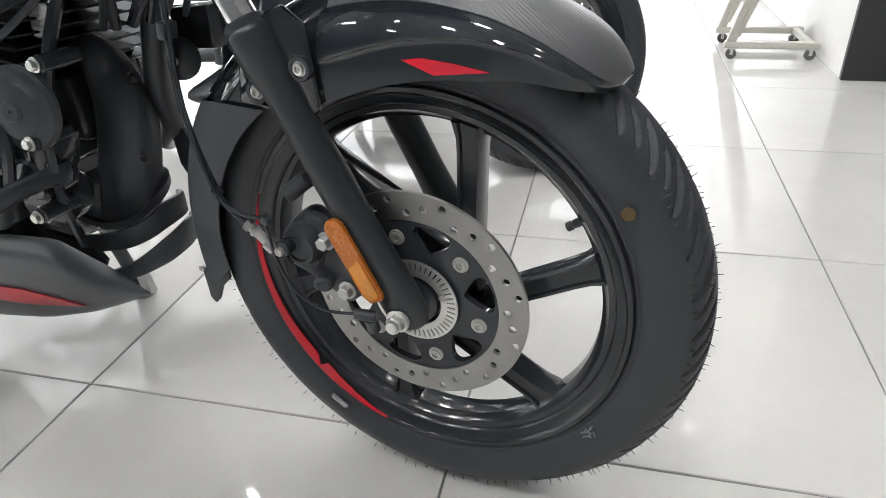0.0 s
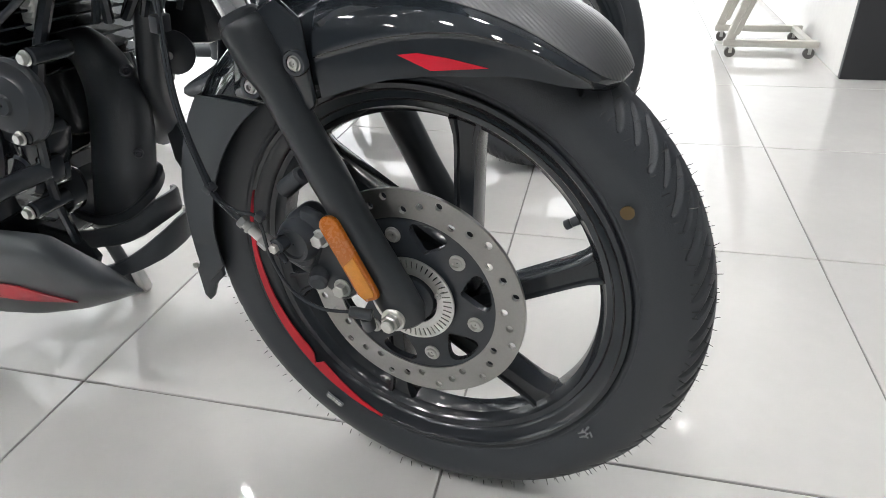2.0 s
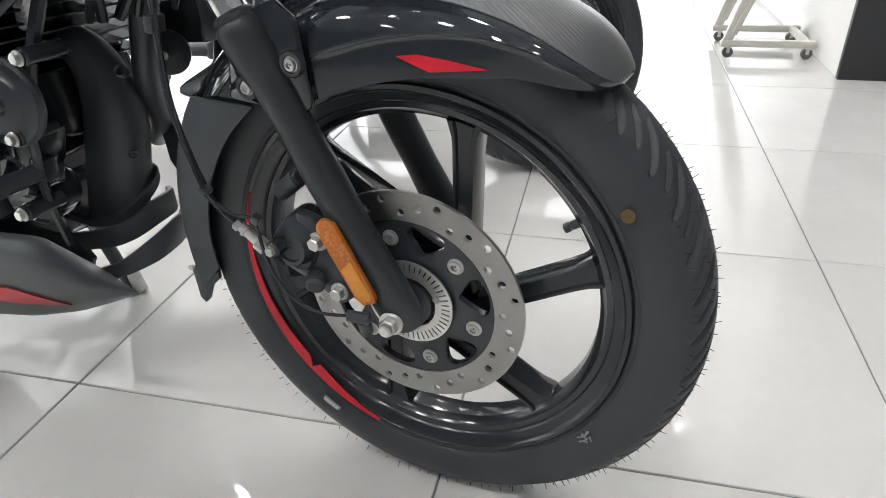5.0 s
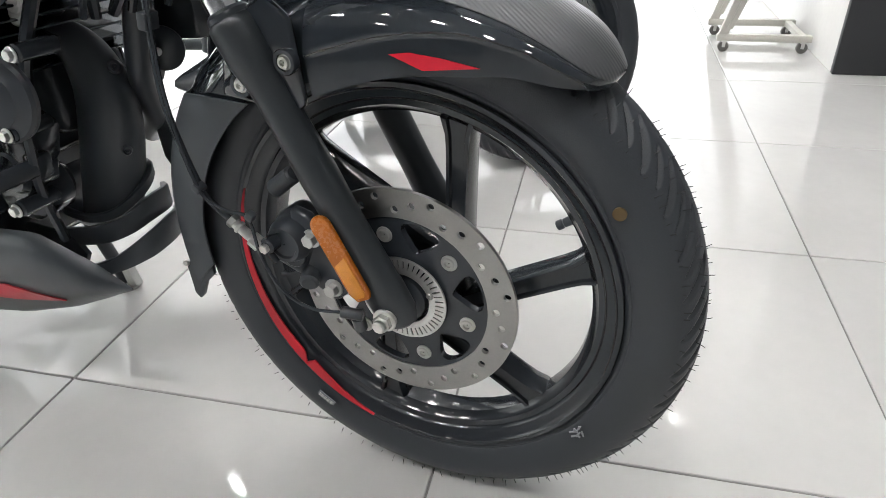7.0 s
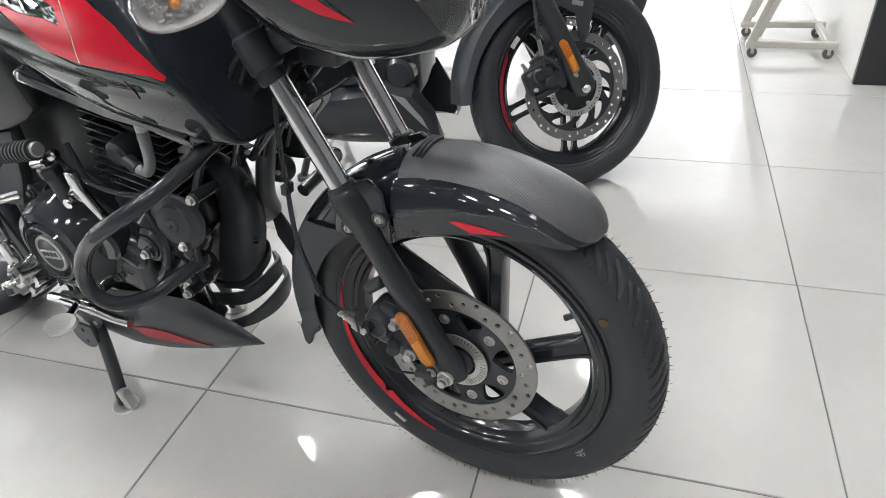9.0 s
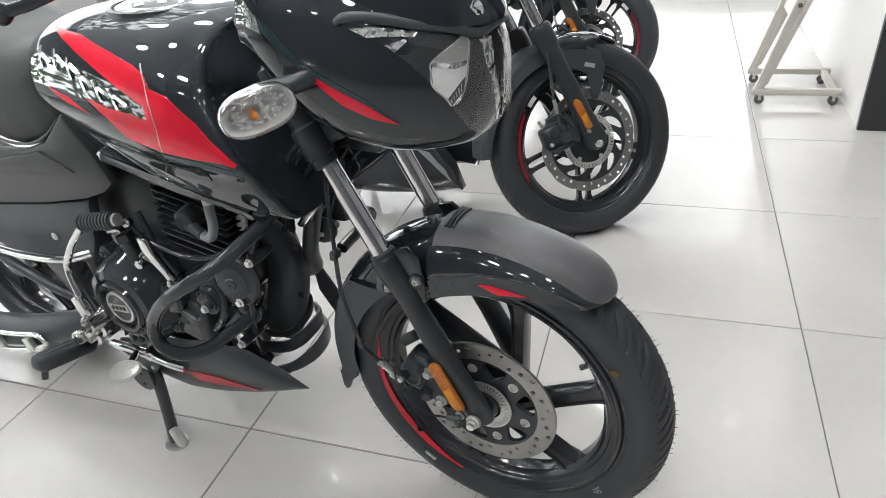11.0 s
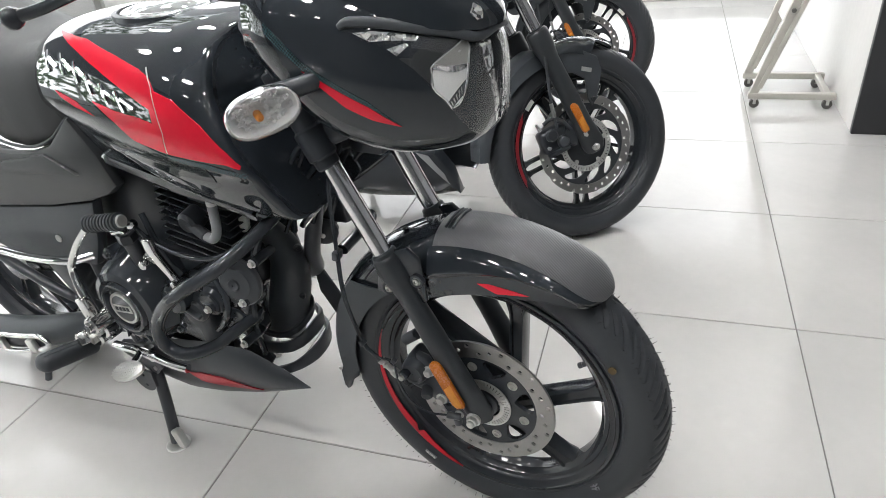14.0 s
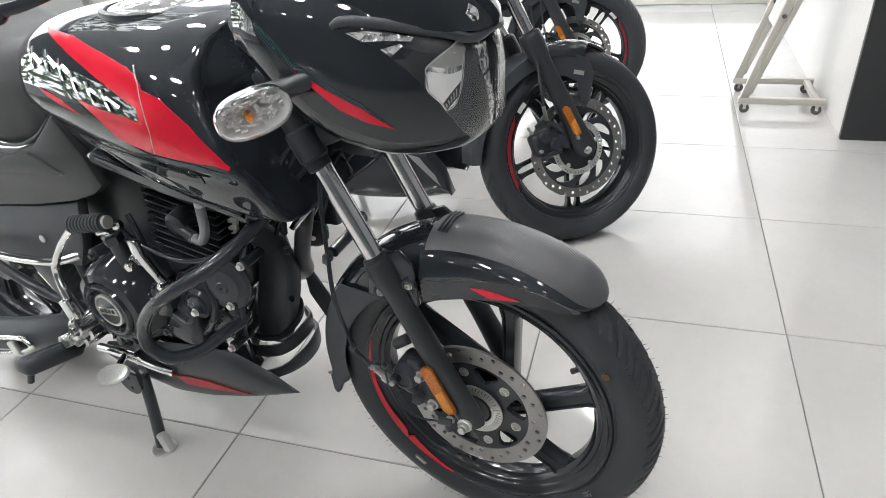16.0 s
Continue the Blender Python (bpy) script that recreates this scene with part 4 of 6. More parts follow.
    part("seam_highlight", film([(x - 0.0006, z - 0.0003) for x, z in seam] + [(x + 0.0006, z + 0.0003) for x, z in seam[::-1]], tk, 0.0016), DULL, tk, "panel seam with its highlight as a narrow bright strip")
    part("fuel_cap", lathe_on((-0.545, 0, 0.906), (0.02, 0, 1), [(0, 0.002), (0, 0.07), (0.006, 0.069), (0.009, 0.06), (0.007, 0.052), (0.012, 0.044), (0.013, 0.002)], 40), CHROME, tk, "round chrome filler cap")
    part("cap_ring", lathe_on((-0.545, 0, 0.9), (0.02, 0, 1), [(0, 0.072), (0, 0.084), (0.012, 0.082), (0.0135, 0.074)], 40), SATIN, tk)
    # dark lower wing under the tank edge
    low = plate([(-0.66, 0.695), (-0.45, 0.655), (-0.31, 0.628), (-0.262, 0.648), (-0.3, 0.665), (-0.45, 0.68), (-0.62, 0.715)], -0.15, -0.1, bev=0.02)
    part("tank_skirt", low, GLOSS, tk, "glossy black lower tank skirt")
    low = plate([(-0.66, 0.695), (-0.45, 0.655), (-0.31, 0.628), (-0.262, 0.648), (-0.3, 0.665), (-0.45, 0.68), (-0.62, 0.715)], 0.1, 0.15, bev=0.02)
    part("tank_skirt", low, GLOSS, tk)
    return tk


def seat(parent):
    keys = ((-1.36, 0.93, 0.07, 0.87), (-1.3, 0.95, 0.09, 0.83), (-1.15, 0.945, 0.11, 0.79), (-1.02, 0.9, 0.128, 0.71), (-0.93, 0.872, 0.138, 0.685), (-0.84, 0.862, 0.14, 0.682), (-0.775, 0.868, 0.134, 0.7), (-0.735, 0.872, 0.118, 0.735), (-0.715, 0.862, 0.09, 0.765))
    xs = np.linspace(0, len(keys) - 1, 30)
    shape = [(0.0, 1.0), (0.5, 0.99), (0.78, 0.93), (0.92, 0.82), (0.99, 0.62), (1.0, 0.35), (0.97, 0.12), (0.9, 0.02), (0.7, 0.0), (0.0, 0.0)]
    sec = []
    for q in xs:
        x, top, w, bot = (float(np.interp(q, range(len(keys)), [k[i] for k in keys])) for i in range(4))
        sec.append((x, [(w * fy, bot + (top - bot) * fz, 0.0) for fy, fz in shape]))
    st = part("seat", shell(sec), SEATM, parent, "matt dark grey vinyl saddle", sharp=60)
    part("piping", tube([(x, -y - 0.001, z) for x, y, z in ((-1.02, 0.128, 0.722), (-0.93, 0.138, 0.697), (-0.84, 0.14, 0.694), (-0.775, 0.134, 0.713), (-0.735, 0.118, 0.748), (-0.716, 0.09, 0.775))], 0.003, 8, 5), SATIN, st)
    return st


def side_panel(parent, s):
    """Matt cover below the saddle with a pressed crease; s -1: right side."""
    out = [(-0.70, 0.765), (-0.655, 0.70), (-0.63, 0.645), (-0.66, 0.625), (-0.73, 0.6), (-0.86, 0.57), (-1.1, 0.53), (-1.35, 0.6), (-1.35, 0.72), (-1.1, 0.7), (-0.97, 0.67), (-0.86, 0.68), (-0.78, 0.705)]
    p = part("side_panel", plate(out, s * 0.142, s * 0.118, bev=0.008), PANEL, parent, "matt dark grey side cover")
    crease = [(-0.72, 0.655), (-0.8, 0.688), (-0.95, 0.655), (-1.1, 0.625), (-0.93, 0.632), (-0.82, 0.645)]
    part("crease", plate(crease, s * 0.148, s * 0.138, bev=0.004), PANEL, p)
    lower = [(-0.73, 0.598), (-0.86, 0.567), (-1.1, 0.527), (-1.2, 0.44), (-1.05, 0.4), (-0.9, 0.43), (-0.8, 0.44), (-0.765, 0.5)]
    part("lower_cover", plate(lower, s * 0.135, s * 0.11, bev=0.008), MATTE, p, "matt black battery cover")
    part("cover_screw", panhead((-0.888, s * 0.136, 0.49), (0, s, 0), 0.0085, 0.004), STEEL, p, "bright round screw")
    return p


def engine(parent):
    eng = part("engine", joined(box((-0.67, 0.0, 0.345), (0.22, 0.2, 0.17), bev=0.03, segs=3)), SEMI, parent, "glossy black engine block")
    part("crankcase", box((-0.61, 0.0, 0.43), (0.26, 0.2, 0.12), bev=0.03, segs=3), SEMI, eng)
    part("timing_cover", box((-0.53, 0.03, 0.45), (0.14, 0.14, 0.12), (0, -12, 0), 0.025, 3), SEMI, eng)
    part("starter_housing", rod((-0.52, -0.06, 0.43), (-0.52, -0.13, 0.43), 0.05, 32, 0.012), SEMI, eng)
    part("oil_filter_cover", rod((-0.46, -0.06, 0.36), (-0.46, -0.12, 0.36), 0.035, 24, 0.01), SEMI, eng)
    part("gearbox", box((-0.72, 0, 0.46), (0.14, 0.18, 0.08), bev=0.02), SEMI, eng)
    part("sump", box((-0.665, -0.01, 0.285), (0.23, 0.17, 0.1), bev=0.025, segs=3), SEMI, eng)
    # clutch cover with its round badge
    cv = part("clutch_cover", joined(lathe([(-0.09, 0.105), (-0.12, 0.104), (-0.145, 0.094), (-0.16, 0.088), (-0.172, 0.084), (-0.186, 0.075), (-0.19, 0.062), (-0.186, 0.056), (-0.186, 0.0), (-0.09, 0.0)], 56, -0.668, 0.405),
                                    box((-0.575, -0.11, 0.385), (0.14, 0.07, 0.12), (0, 10, 0), 0.02, 3), rod((-0.56, -0.1, 0.43), (-0.56, -0.165, 0.43), 0.03, 28, 0.006)), SEMI, eng, "gloss black clutch cover")
    part("badge", lathe([(-0.184, 0.034), (-0.191, 0.034), (-0.1925, 0.0325), (-0.1925, 0.0295), (-0.1905, 0.029), (-0.1905, 0.0), (-0.184, 0.0)], 40, -0.668, 0.405), STEEL, cv, "round badge with a bright rim")
    part("badge_face", lathe([(-0.19, 0.0285), (-0.1915, 0.0285), (-0.1915, 0.0), (-0.19, 0.0)], 32, -0.668, 0.405), SATIN, cv)
    part("badge_plate", box((-0.668, -0.1918, 0.405), (0.05, 0.002, 0.016), (0, -8, 0)), STEEL, cv, "bright band across the badge")
    for i in range(4):
        part("badge_bar", box((-0.684 + 0.0105 * i, -0.1932, 0.4035 + 0.0015 * i), (0.006, 0.0015, 0.0075), (0, -8, 0)), SATIN, cv)
    for i in range(7):
        a = radians(25 + 50 * i)
        lobe = part("bolt_lobe", rod((-0.668 + 0.1 * math.cos(a), -0.1, 0.405 + 0.1 * math.sin(a)), (-0.668 + 0.1 * math.cos(a), -0.147, 0.405 + 0.1 * math.sin(a)), 0.0135, 18, 0.003), SEMI, cv)
        part("cover_bolt", hexbolt((-0.668 + 0.1 * math.cos(a), -0.147, 0.405 + 0.1 * math.sin(a)), (0, -1, 0), 0.0055, 0.007), SATIN, lobe)
    part("cover_ring", lathe([(-0.187, 0.0555), (-0.1935, 0.0525), (-0.1945, 0.0485), (-0.193, 0.0445), (-0.186, 0.042)], 48, -0.668, 0.405), SEMI, cv)
    for i in range(9):
        a = radians(200 + 17 * i)
        part("cover_rib", box((-0.668 + 0.071 * math.cos(a), -0.186, 0.405 + 0.071 * math.sin(a)), (0.02, 0.007, 0.003), (0, -math.degrees(a), 0), 0.001), SEMI, cv)
    # oil cap and small round covers
    part("filler_cap", joined(rod((-0.527, -0.11, 0.403), (-0.527, -0.147, 0.403), 0.023, 24, 0.004), box((-0.527, -0.15, 0.403), (0.034, 0.012, 0.008), (0, 20, 0), 0.002)), SATIN, eng, "black ribbed oil filler cap")
    part("round_cover", joined(rod((-0.492, -0.09, 0.426), (-0.492, -0.136, 0.426), 0.032, 28, 0.006), rod((-0.492, -0.135, 0.426), (-0.492, -0.141, 0.426), 0.022, 28, 0.003)), SEMI, eng)
    part("round_cover", joined(rod((-0.445, -0.08, 0.395), (-0.445, -0.128, 0.395), 0.028, 28, 0.006), box((-0.43, -0.1, 0.43), (0.05, 0.05, 0.06), (0, 25, 0), 0.012)), SEMI, eng)
    for x, y, z in ((-0.367, -0.127, 0.533), (-0.407, -0.135, 0.448), (-0.483, -0.15, 0.424), (-0.416, -0.15, 0.365)):
        boss = part("bolt_boss", rod((x, y + 0.05, z), (x, y + 0.002, z), 0.0095, 20, 0.002), SEMI, eng)
        part("engine_bolt", hexbolt((x, y, z), (0, -1, 0), 0.006, 0.007), STEEL, boss, "bright hexagon bolt")
    # finned cylinder, leaning a little forward
    lean = radians(8)
    cyl = part("cylinder", joined(rod((-0.54, 0, 0.46), (-0.52, 0, 0.7), 0.06, 28), box((-0.52, -0.055, 0.6), (0.07, 0.06, 0.11), (0, 8, 0), 0.012)), SEMI, eng, "black finned air cooled cylinder")
    for i in range(11):
        z = 0.502 + 0.0145 * i
        part("fin", moved(box((0, 0, 0), (0.168, 0.192, 0.0028), bev=0.001, segs=1), pose(-0.53 + (z - 0.5) * 0.14, 0, z, 0, 8, 0)), SEMI, cyl)
    part("cylinder_head", joined(box((-0.515, 0, 0.688), (0.17, 0.15, 0.06), (0, 8, 0), 0.02)), SEMI, eng)
    part("spark_cap", joined(rod((-0.505, -0.085, 0.585), (-0.505, -0.125, 0.578), 0.021, 24, 0.006), rod((-0.505, -0.115, 0.578), (-0.465, -0.12, 0.562), 0.0105, 14, 0.002)), RUBBER, eng, "black rubber spark plug cap")
    part("breather_hose", tube([(-0.468, -0.12, 0.563), (-0.447, -0.122, 0.562), (-0.433, -0.122, 0.585), (-0.43, -0.12, 0.635)], 0.0082, 12, 6), GREYP, eng, "grey rubber breather hose")
    part("hose_end", rod((-0.43, -0.12, 0.628), (-0.429, -0.12, 0.648), 0.0088, 14, 0.001), WHITE, eng)
    # clutch lever arm, spring and cable
    part("clutch_arm", joined(plate([(-0.576, 0.562), (-0.557, 0.562), (-0.553, 0.538), (-0.532, 0.504), (-0.513, 0.473), (-0.522, 0.466), (-0.546, 0.497), (-0.565, 0.513), (-0.585, 0.521), (-0.597, 0.511), (-0.576, 0.534)], -0.168, -0.156, bev=0.003), rod((-0.588, -0.15, 0.508), (-0.588, -0.176, 0.508), 0.009, 14, 0.002), rod((-0.525, -0.15, 0.48), (-0.525, -0.174, 0.48), 0.007, 14, 0.002)), ALLOY, eng, "polished alloy clutch arm")
    part("clutch_cable", tube([(-0.63, -0.14, 0.57), (-0.56, -0.152, 0.545), (-0.46, -0.15, 0.535), (-0.37, -0.135, 0.572), (-0.3, -0.1, 0.64), (-0.25, -0.06, 0.74)], 0.004, 10, 8), SEMI, eng, "glossy black clutch cable")
    part("oil_union", joined(rod((-0.63, -0.14, 0.475), (-0.635, -0.15, 0.54), 0.014, 18, 0.003), rod((-0.635, -0.15, 0.535), (-0.637, -0.152, 0.555), 0.018, 6, 0.003)), SATIN, eng)
    part("union_bolt", joined(rod((-0.637, -0.152, 0.553), (-0.638, -0.153, 0.572), 0.0115, 6, 0.002), rod((-0.66, -0.158, 0.556), (-0.625, -0.158, 0.566), 0.0075, 10, 0.002), rod((-0.614, -0.155, 0.575), (-0.6, -0.15, 0.58), 0.009, 12, 0.003)), ALLOY, eng, "bright union bolt")
    # small hoses and brackets in the shade of the block
    for i, pts in enumerate((((-0.62, -0.12, 0.58), (-0.58, -0.13, 0.5), (-0.55, -0.13, 0.47)), ((-0.47, -0.13, 0.5), (-0.44, -0.14, 0.45), (-0.46, -0.14, 0.4), (-0.5, -0.13, 0.36)), ((-0.42, -0.12, 0.5), (-0.4, -0.12, 0.45), (-0.41, -0.12, 0.38), (-0.43, -0.1, 0.3)), ((-0.36, -0.08, 0.6), (-0.39, -0.1, 0.52), (-0.4, -0.11, 0.46)))):
        part("hose", tube(pts, 0.006 + 0.001 * (i % 2), 8, 6), SEMI, eng)
    return eng


def exhaust(parent):
    sh = part("exhaust_shield", tube([(-0.5, 0.01, 0.512), (-0.458, 0.006, 0.51), (-0.428, 0.003, 0.49), (-0.412, 0.0, 0.452), (-0.418, 0.0, 0.41), (-0.434, 0.0, 0.36), (-0.452, 0.0, 0.31), (-0.462, 0.0, 0.285)], [0.02, 0.025, 0.033, 0.04, 0.043, 0.0435, 0.043, 0.042], 28, 7, 0.8), MATTE, parent, "matt black exhaust pipe shield")
    for x, y, z, dx, dz, r in ((-0.376, -0.006, 0.488, 0.5, 0.4, 0.0085), (-0.379, -0.02, 0.39, 0.8, 0.1, 0.006)):
        bt = part("shield_bolt", lathe_on((x - 0.004, y + 0.004, z - 0.002), (dx, -0.7, dz), [(0, 0.001), (0, r), (0.006, r * 0.9), (0.0075, r * 0.7), (0.0065, r * 0.45), (0.003, r * 0.4), (0.003, 0.001)], 20), SATIN, sh)
    part("exhaust_pipe", tube([(-0.52, 0.02, 0.58), (-0.5, 0.02, 0.545), (-0.47, 0.015, 0.515), (-0.435, 0.01, 0.47), (-0.445, 0.01, 0.32), (-0.475, 0.02, 0.26), (-0.54, 0.04, 0.235), (-0.66, 0.05, 0.23), (-0.85, 0.0, 0.23)], 0.018, 14, 8), SATIN, sh)
    ribbon([(-0.52, -0.03, 0.296), (-0.494, -0.042, 0.296), (-0.446, -0.045, 0.296), (-0.408, -0.035, 0.308), (-0.39, -0.004, 0.33), (-0.402, 0.026, 0.343), (-0.43, 0.04, 0.345)], [0.004, 0.005, 0.006, 0.007, 0.0075, 0.007, 0.006], sh, "shield_ring", MATTE, "matt black ring under the shield")
    mf = part("muffler", tube([(-0.82, -0.1, 0.262), (-0.9, -0.13, 0.262), (-0.97, -0.15, 0.243), (-1.08, -0.158, 0.206), (-1.24, -0.16, 0.163), (-1.42, -0.165, 0.132), (-1.58, -0.168, 0.12)], [0.02, 0.027, 0.033, 0.037, 0.039, 0.039, 0.033], 24, 6), MATTE, sh, "matt black exhaust silencer")
    part("muffler_tip", rod((-1.57, -0.168, 0.1205), (-1.61, -0.169, 0.1175), 0.02, 20, 0.003), SATIN, mf)
    part("spring_hook", joined(*[rod((-0.447 + 0.001 * i, -0.045, 0.545 + 0.006 * i), (-0.44 + 0.001 * i, -0.06, 0.548 + 0.006 * i), 0.008, 10, 0.002) for i in range(5)]), STEEL, sh, "zinc coil of the pipe clamp")
    return sh


def ribbon(path, halves, parent, name, mat, label=""):
    """A bent strip: path points with the strip's half height along Z and its thickness outward."""
    pts = spline(path, 6)
    n = len(pts)
    rings = []
    for i, p in enumerate(pts):
        t = (pts[min(i + 1, n - 1)] - pts[max(i - 1, 0)]).normalized()
        out = t.cross(Vector((0, 0, 1))).normalized()
        h = float(np.interp(i / (n - 1), np.linspace(0, 1, len(halves)), halves))
        z = Vector((0, 0, 1))
        rings.append([p + z * h * a + out * 0.004 * b for a, b in ((1, -0.6), (1, 0.6), (0.8, 1), (-0.8, 1), (-1, 0.6), (-1, -0.6), (-0.8, -1), (0.8, -1))])
    return part(name, skin(rings), mat, parent, label)


def belly(parent):
    """Side cowls with red stripes and the bent guard straps in front of the pipe."""
    for s in (-1,):
        top = ((-0.86, 0.215), (-0.78, 0.235), (-0.66, 0.28), (-0.56, 0.302), (-0.46, 0.311), (-0.39, 0.285), (-0.32, 0.2635))
        bot = ((-0.86, 0.172), (-0.78, 0.14), (-0.66, 0.136), (-0.56, 0.158), (-0.46, 0.19), (-0.39, 0.22), (-0.32, 0.2605))
        yo = (0.12, 0.126, 0.13, 0.13, 0.126, 0.121, 0.115)
        rings = []
        for q in np.linspace(0, 6, 26):
            x, zt = (float(np.interp(q, range(7), [p[i] for p in top])) for i in (0, 1))
            zb, y = float(np.interp(q, range(7), [p[1] for p in bot])), float(np.interp(q, range(7), yo))
            h = zt - zb
            n = min(1.0, h / 0.06)
            rings.append([Vector((x, s * (y + a * n), z)) for a, z in ((-0.012, zt), (0, zt - 0.1 * h), (0.006, zt - 0.4 * h), (0.004, zt - 0.65 * h), (-0.01, zt - 0.9 * h), (-0.028, zb), (-0.033, zb + 0.05 * h), (-0.012, zt - 0.6 * h), (-0.016, zt - 0.1 * h))])
        cow = part("belly_cowl", skin(rings), SATIN, parent, "black belly cowl with a red stripe", sharp=50)
        cow.location = (-0.006, 0, 0.006)
        part("decal", film([(-0.627, 0.216), (-0.585, 0.228), (-0.53, 0.2325), (-0.47, 0.229), (-0.438, 0.221), (-0.52, 0.208), (-0.595, 0.203)], cow, 0.003, side=s), SHADERED, cow, "dull red arrow stripe with shade in its colour")
        part("cowl_bolt", hexbolt((-0.44, s * 0.128, 0.355), (0, s, 0), 0.008, 0.006), STEEL, cow)
    g = ribbon([(-0.545, -0.06, 0.2655), (-0.431, -0.065, 0.294), (-0.395, -0.047, 0.305), (-0.384, -0.01, 0.316), (-0.397, 0.03, 0.312), (-0.437, 0.063, 0.3)], [0.012, 0.0128, 0.0135, 0.016, 0.016, 0.012], parent, "pipe_guard", MATTE, "matt black bent guard strap")
    ribbon([(-0.53, -0.09, 0.225), (-0.45, -0.088, 0.245), (-0.398, -0.073, 0.262), (-0.37, -0.04, 0.278), (-0.37, 0.0, 0.284), (-0.395, 0.04, 0.275), (-0.437, 0.076, 0.258)], [0.008, 0.0095, 0.0105, 0.016, 0.018, 0.016, 0.012], g, "strap", MATTE)
    part("strap_web", plate([(-0.56, 0.29), (-0.47, 0.285), (-0.452, 0.262), (-0.47, 0.235), (-0.56, 0.215)], -0.07, -0.062, bev=0.002), MATTE, g, "matt black web behind the straps")
    part("guard_panel", plate([(-0.41, 0.435), (-0.402, 0.437), (-0.345, 0.345), (-0.34, 0.315), (-0.375, 0.31), (-0.405, 0.36)], 0.05, 0.056, bev=0.0015), MATTE, g, "matt black rear wheel panel")


def frame_tubes(parent):
    fr = part("frame", joined(tube([(-0.24, 0, 0.86), (-0.285, 0, 0.72), (-0.335, 0.008, 0.58), (-0.374, 0.02, 0.48), (-0.4, 0.05, 0.42), (-0.45, 0.08, 0.38)], 0.0155, 16, 6), tube([(-0.52, -0.08, 0.26), (-0.65, -0.1, 0.245), (-0.8, -0.1, 0.24)], 0.014, 12, 6),
                            tube([(-0.52, 0.08, 0.26), (-0.65, 0.1, 0.245), (-0.8, 0.1, 0.24)], 0.014, 12, 6), tube([(-0.26, 0, 0.78), (-0.5, 0, 0.76), (-0.85, 0, 0.66), (-1.3, 0, 0.72)], 0.018, 12, 6),
                            tube([(-0.85, -0.1, 0.64), (-0.84, -0.11, 0.45), (-0.8, -0.11, 0.24)], 0.016, 12, 5), tube([(-0.85, 0.1, 0.64), (-0.84, 0.11, 0.45), (-0.8, 0.11, 0.24)], 0.016, 12, 5),
                            rod((-0.215, 0, 0.72), (-0.27, 0, 0.87), 0.028, 20, 0.004), box((-0.72, 0, 0.57), (0.2, 0.17, 0.2), bev=0.03), box((-0.9, 0, 0.5), (0.3, 0.16, 0.25), bev=0.03)), SATIN, parent, "black tubular frame")
    part("horn", joined(lathe_on((-0.425, -0.118, 0.488), (0.15, -1, 0.1), [(0, 0.002), (0, 0.046), (0.006, 0.047), (0.01, 0.044), (0.012, 0.034), (0.016, 0.03), (0.018, 0.012), (0.021, 0.01), (0.021, 0.002)], 36)), SATIN, fr, "round black horn")
    part("clamp", joined(box((-0.213, 0, 0.76), (0.07, 0.15, 0.034), (0, -24, 0), 0.012, 3), *[rod(leg_point(y, 0.478), leg_point(y, 0.53), 0.0225, 24, 0.005) for y in (-0.08, 0.08)], *[rod(leg_point(y, 0.464), leg_point(y, 0.62), 0.0185, 24, 0.003) for y in (-0.08, 0.08)]), SATIN, fr, "black lower fork clamp")
    # wiring and cables round the steering head
    rnd = random.Random(11)
    for i in range(9):
        y0 = rnd.uniform(-0.07, 0.07)
        part("cable", tube([(-0.2 + rnd.uniform(-0.04, 0.03), y0, 0.8), (-0.25 + rnd.uniform(-0.03, 0.03), y0 + rnd.uniform(-0.03, 0.03), 0.72), (-0.29 + rnd.uniform(-0.03, 0.03), y0, 0.64), (-0.34 + rnd.uniform(-0.02, 0.02), y0 * 0.7, 0.56)], rnd.uniform(0.003, 0.006), 8, 5), SEMI, fr)
    part("ignition_box", box((-0.29, 0.05, 0.69), (0.05, 0.06, 0.08), (0, 20, 0), 0.008), SATIN, fr)
    part("left_horn", lathe_on((-0.365, 0.055, 0.505), (0.5, -1, 0), [(0, 0.002), (0, 0.026), (0.006, 0.027), (0.011, 0.021), (0.014, 0.008), (0.014, 0.002)], 28), SATIN, fr, "round black horn")
    part("coil_box", box((-0.362, 0.1, 0.535), (0.066, 0.04, 0.055), (0, -4, 0), 0.008), SEMI, fr)
    part("horn_screw", panhead((-0.356, 0.037, 0.505), (0.5, -1, 0), 0.005, 0.003), STEEL, fr)
    return fr


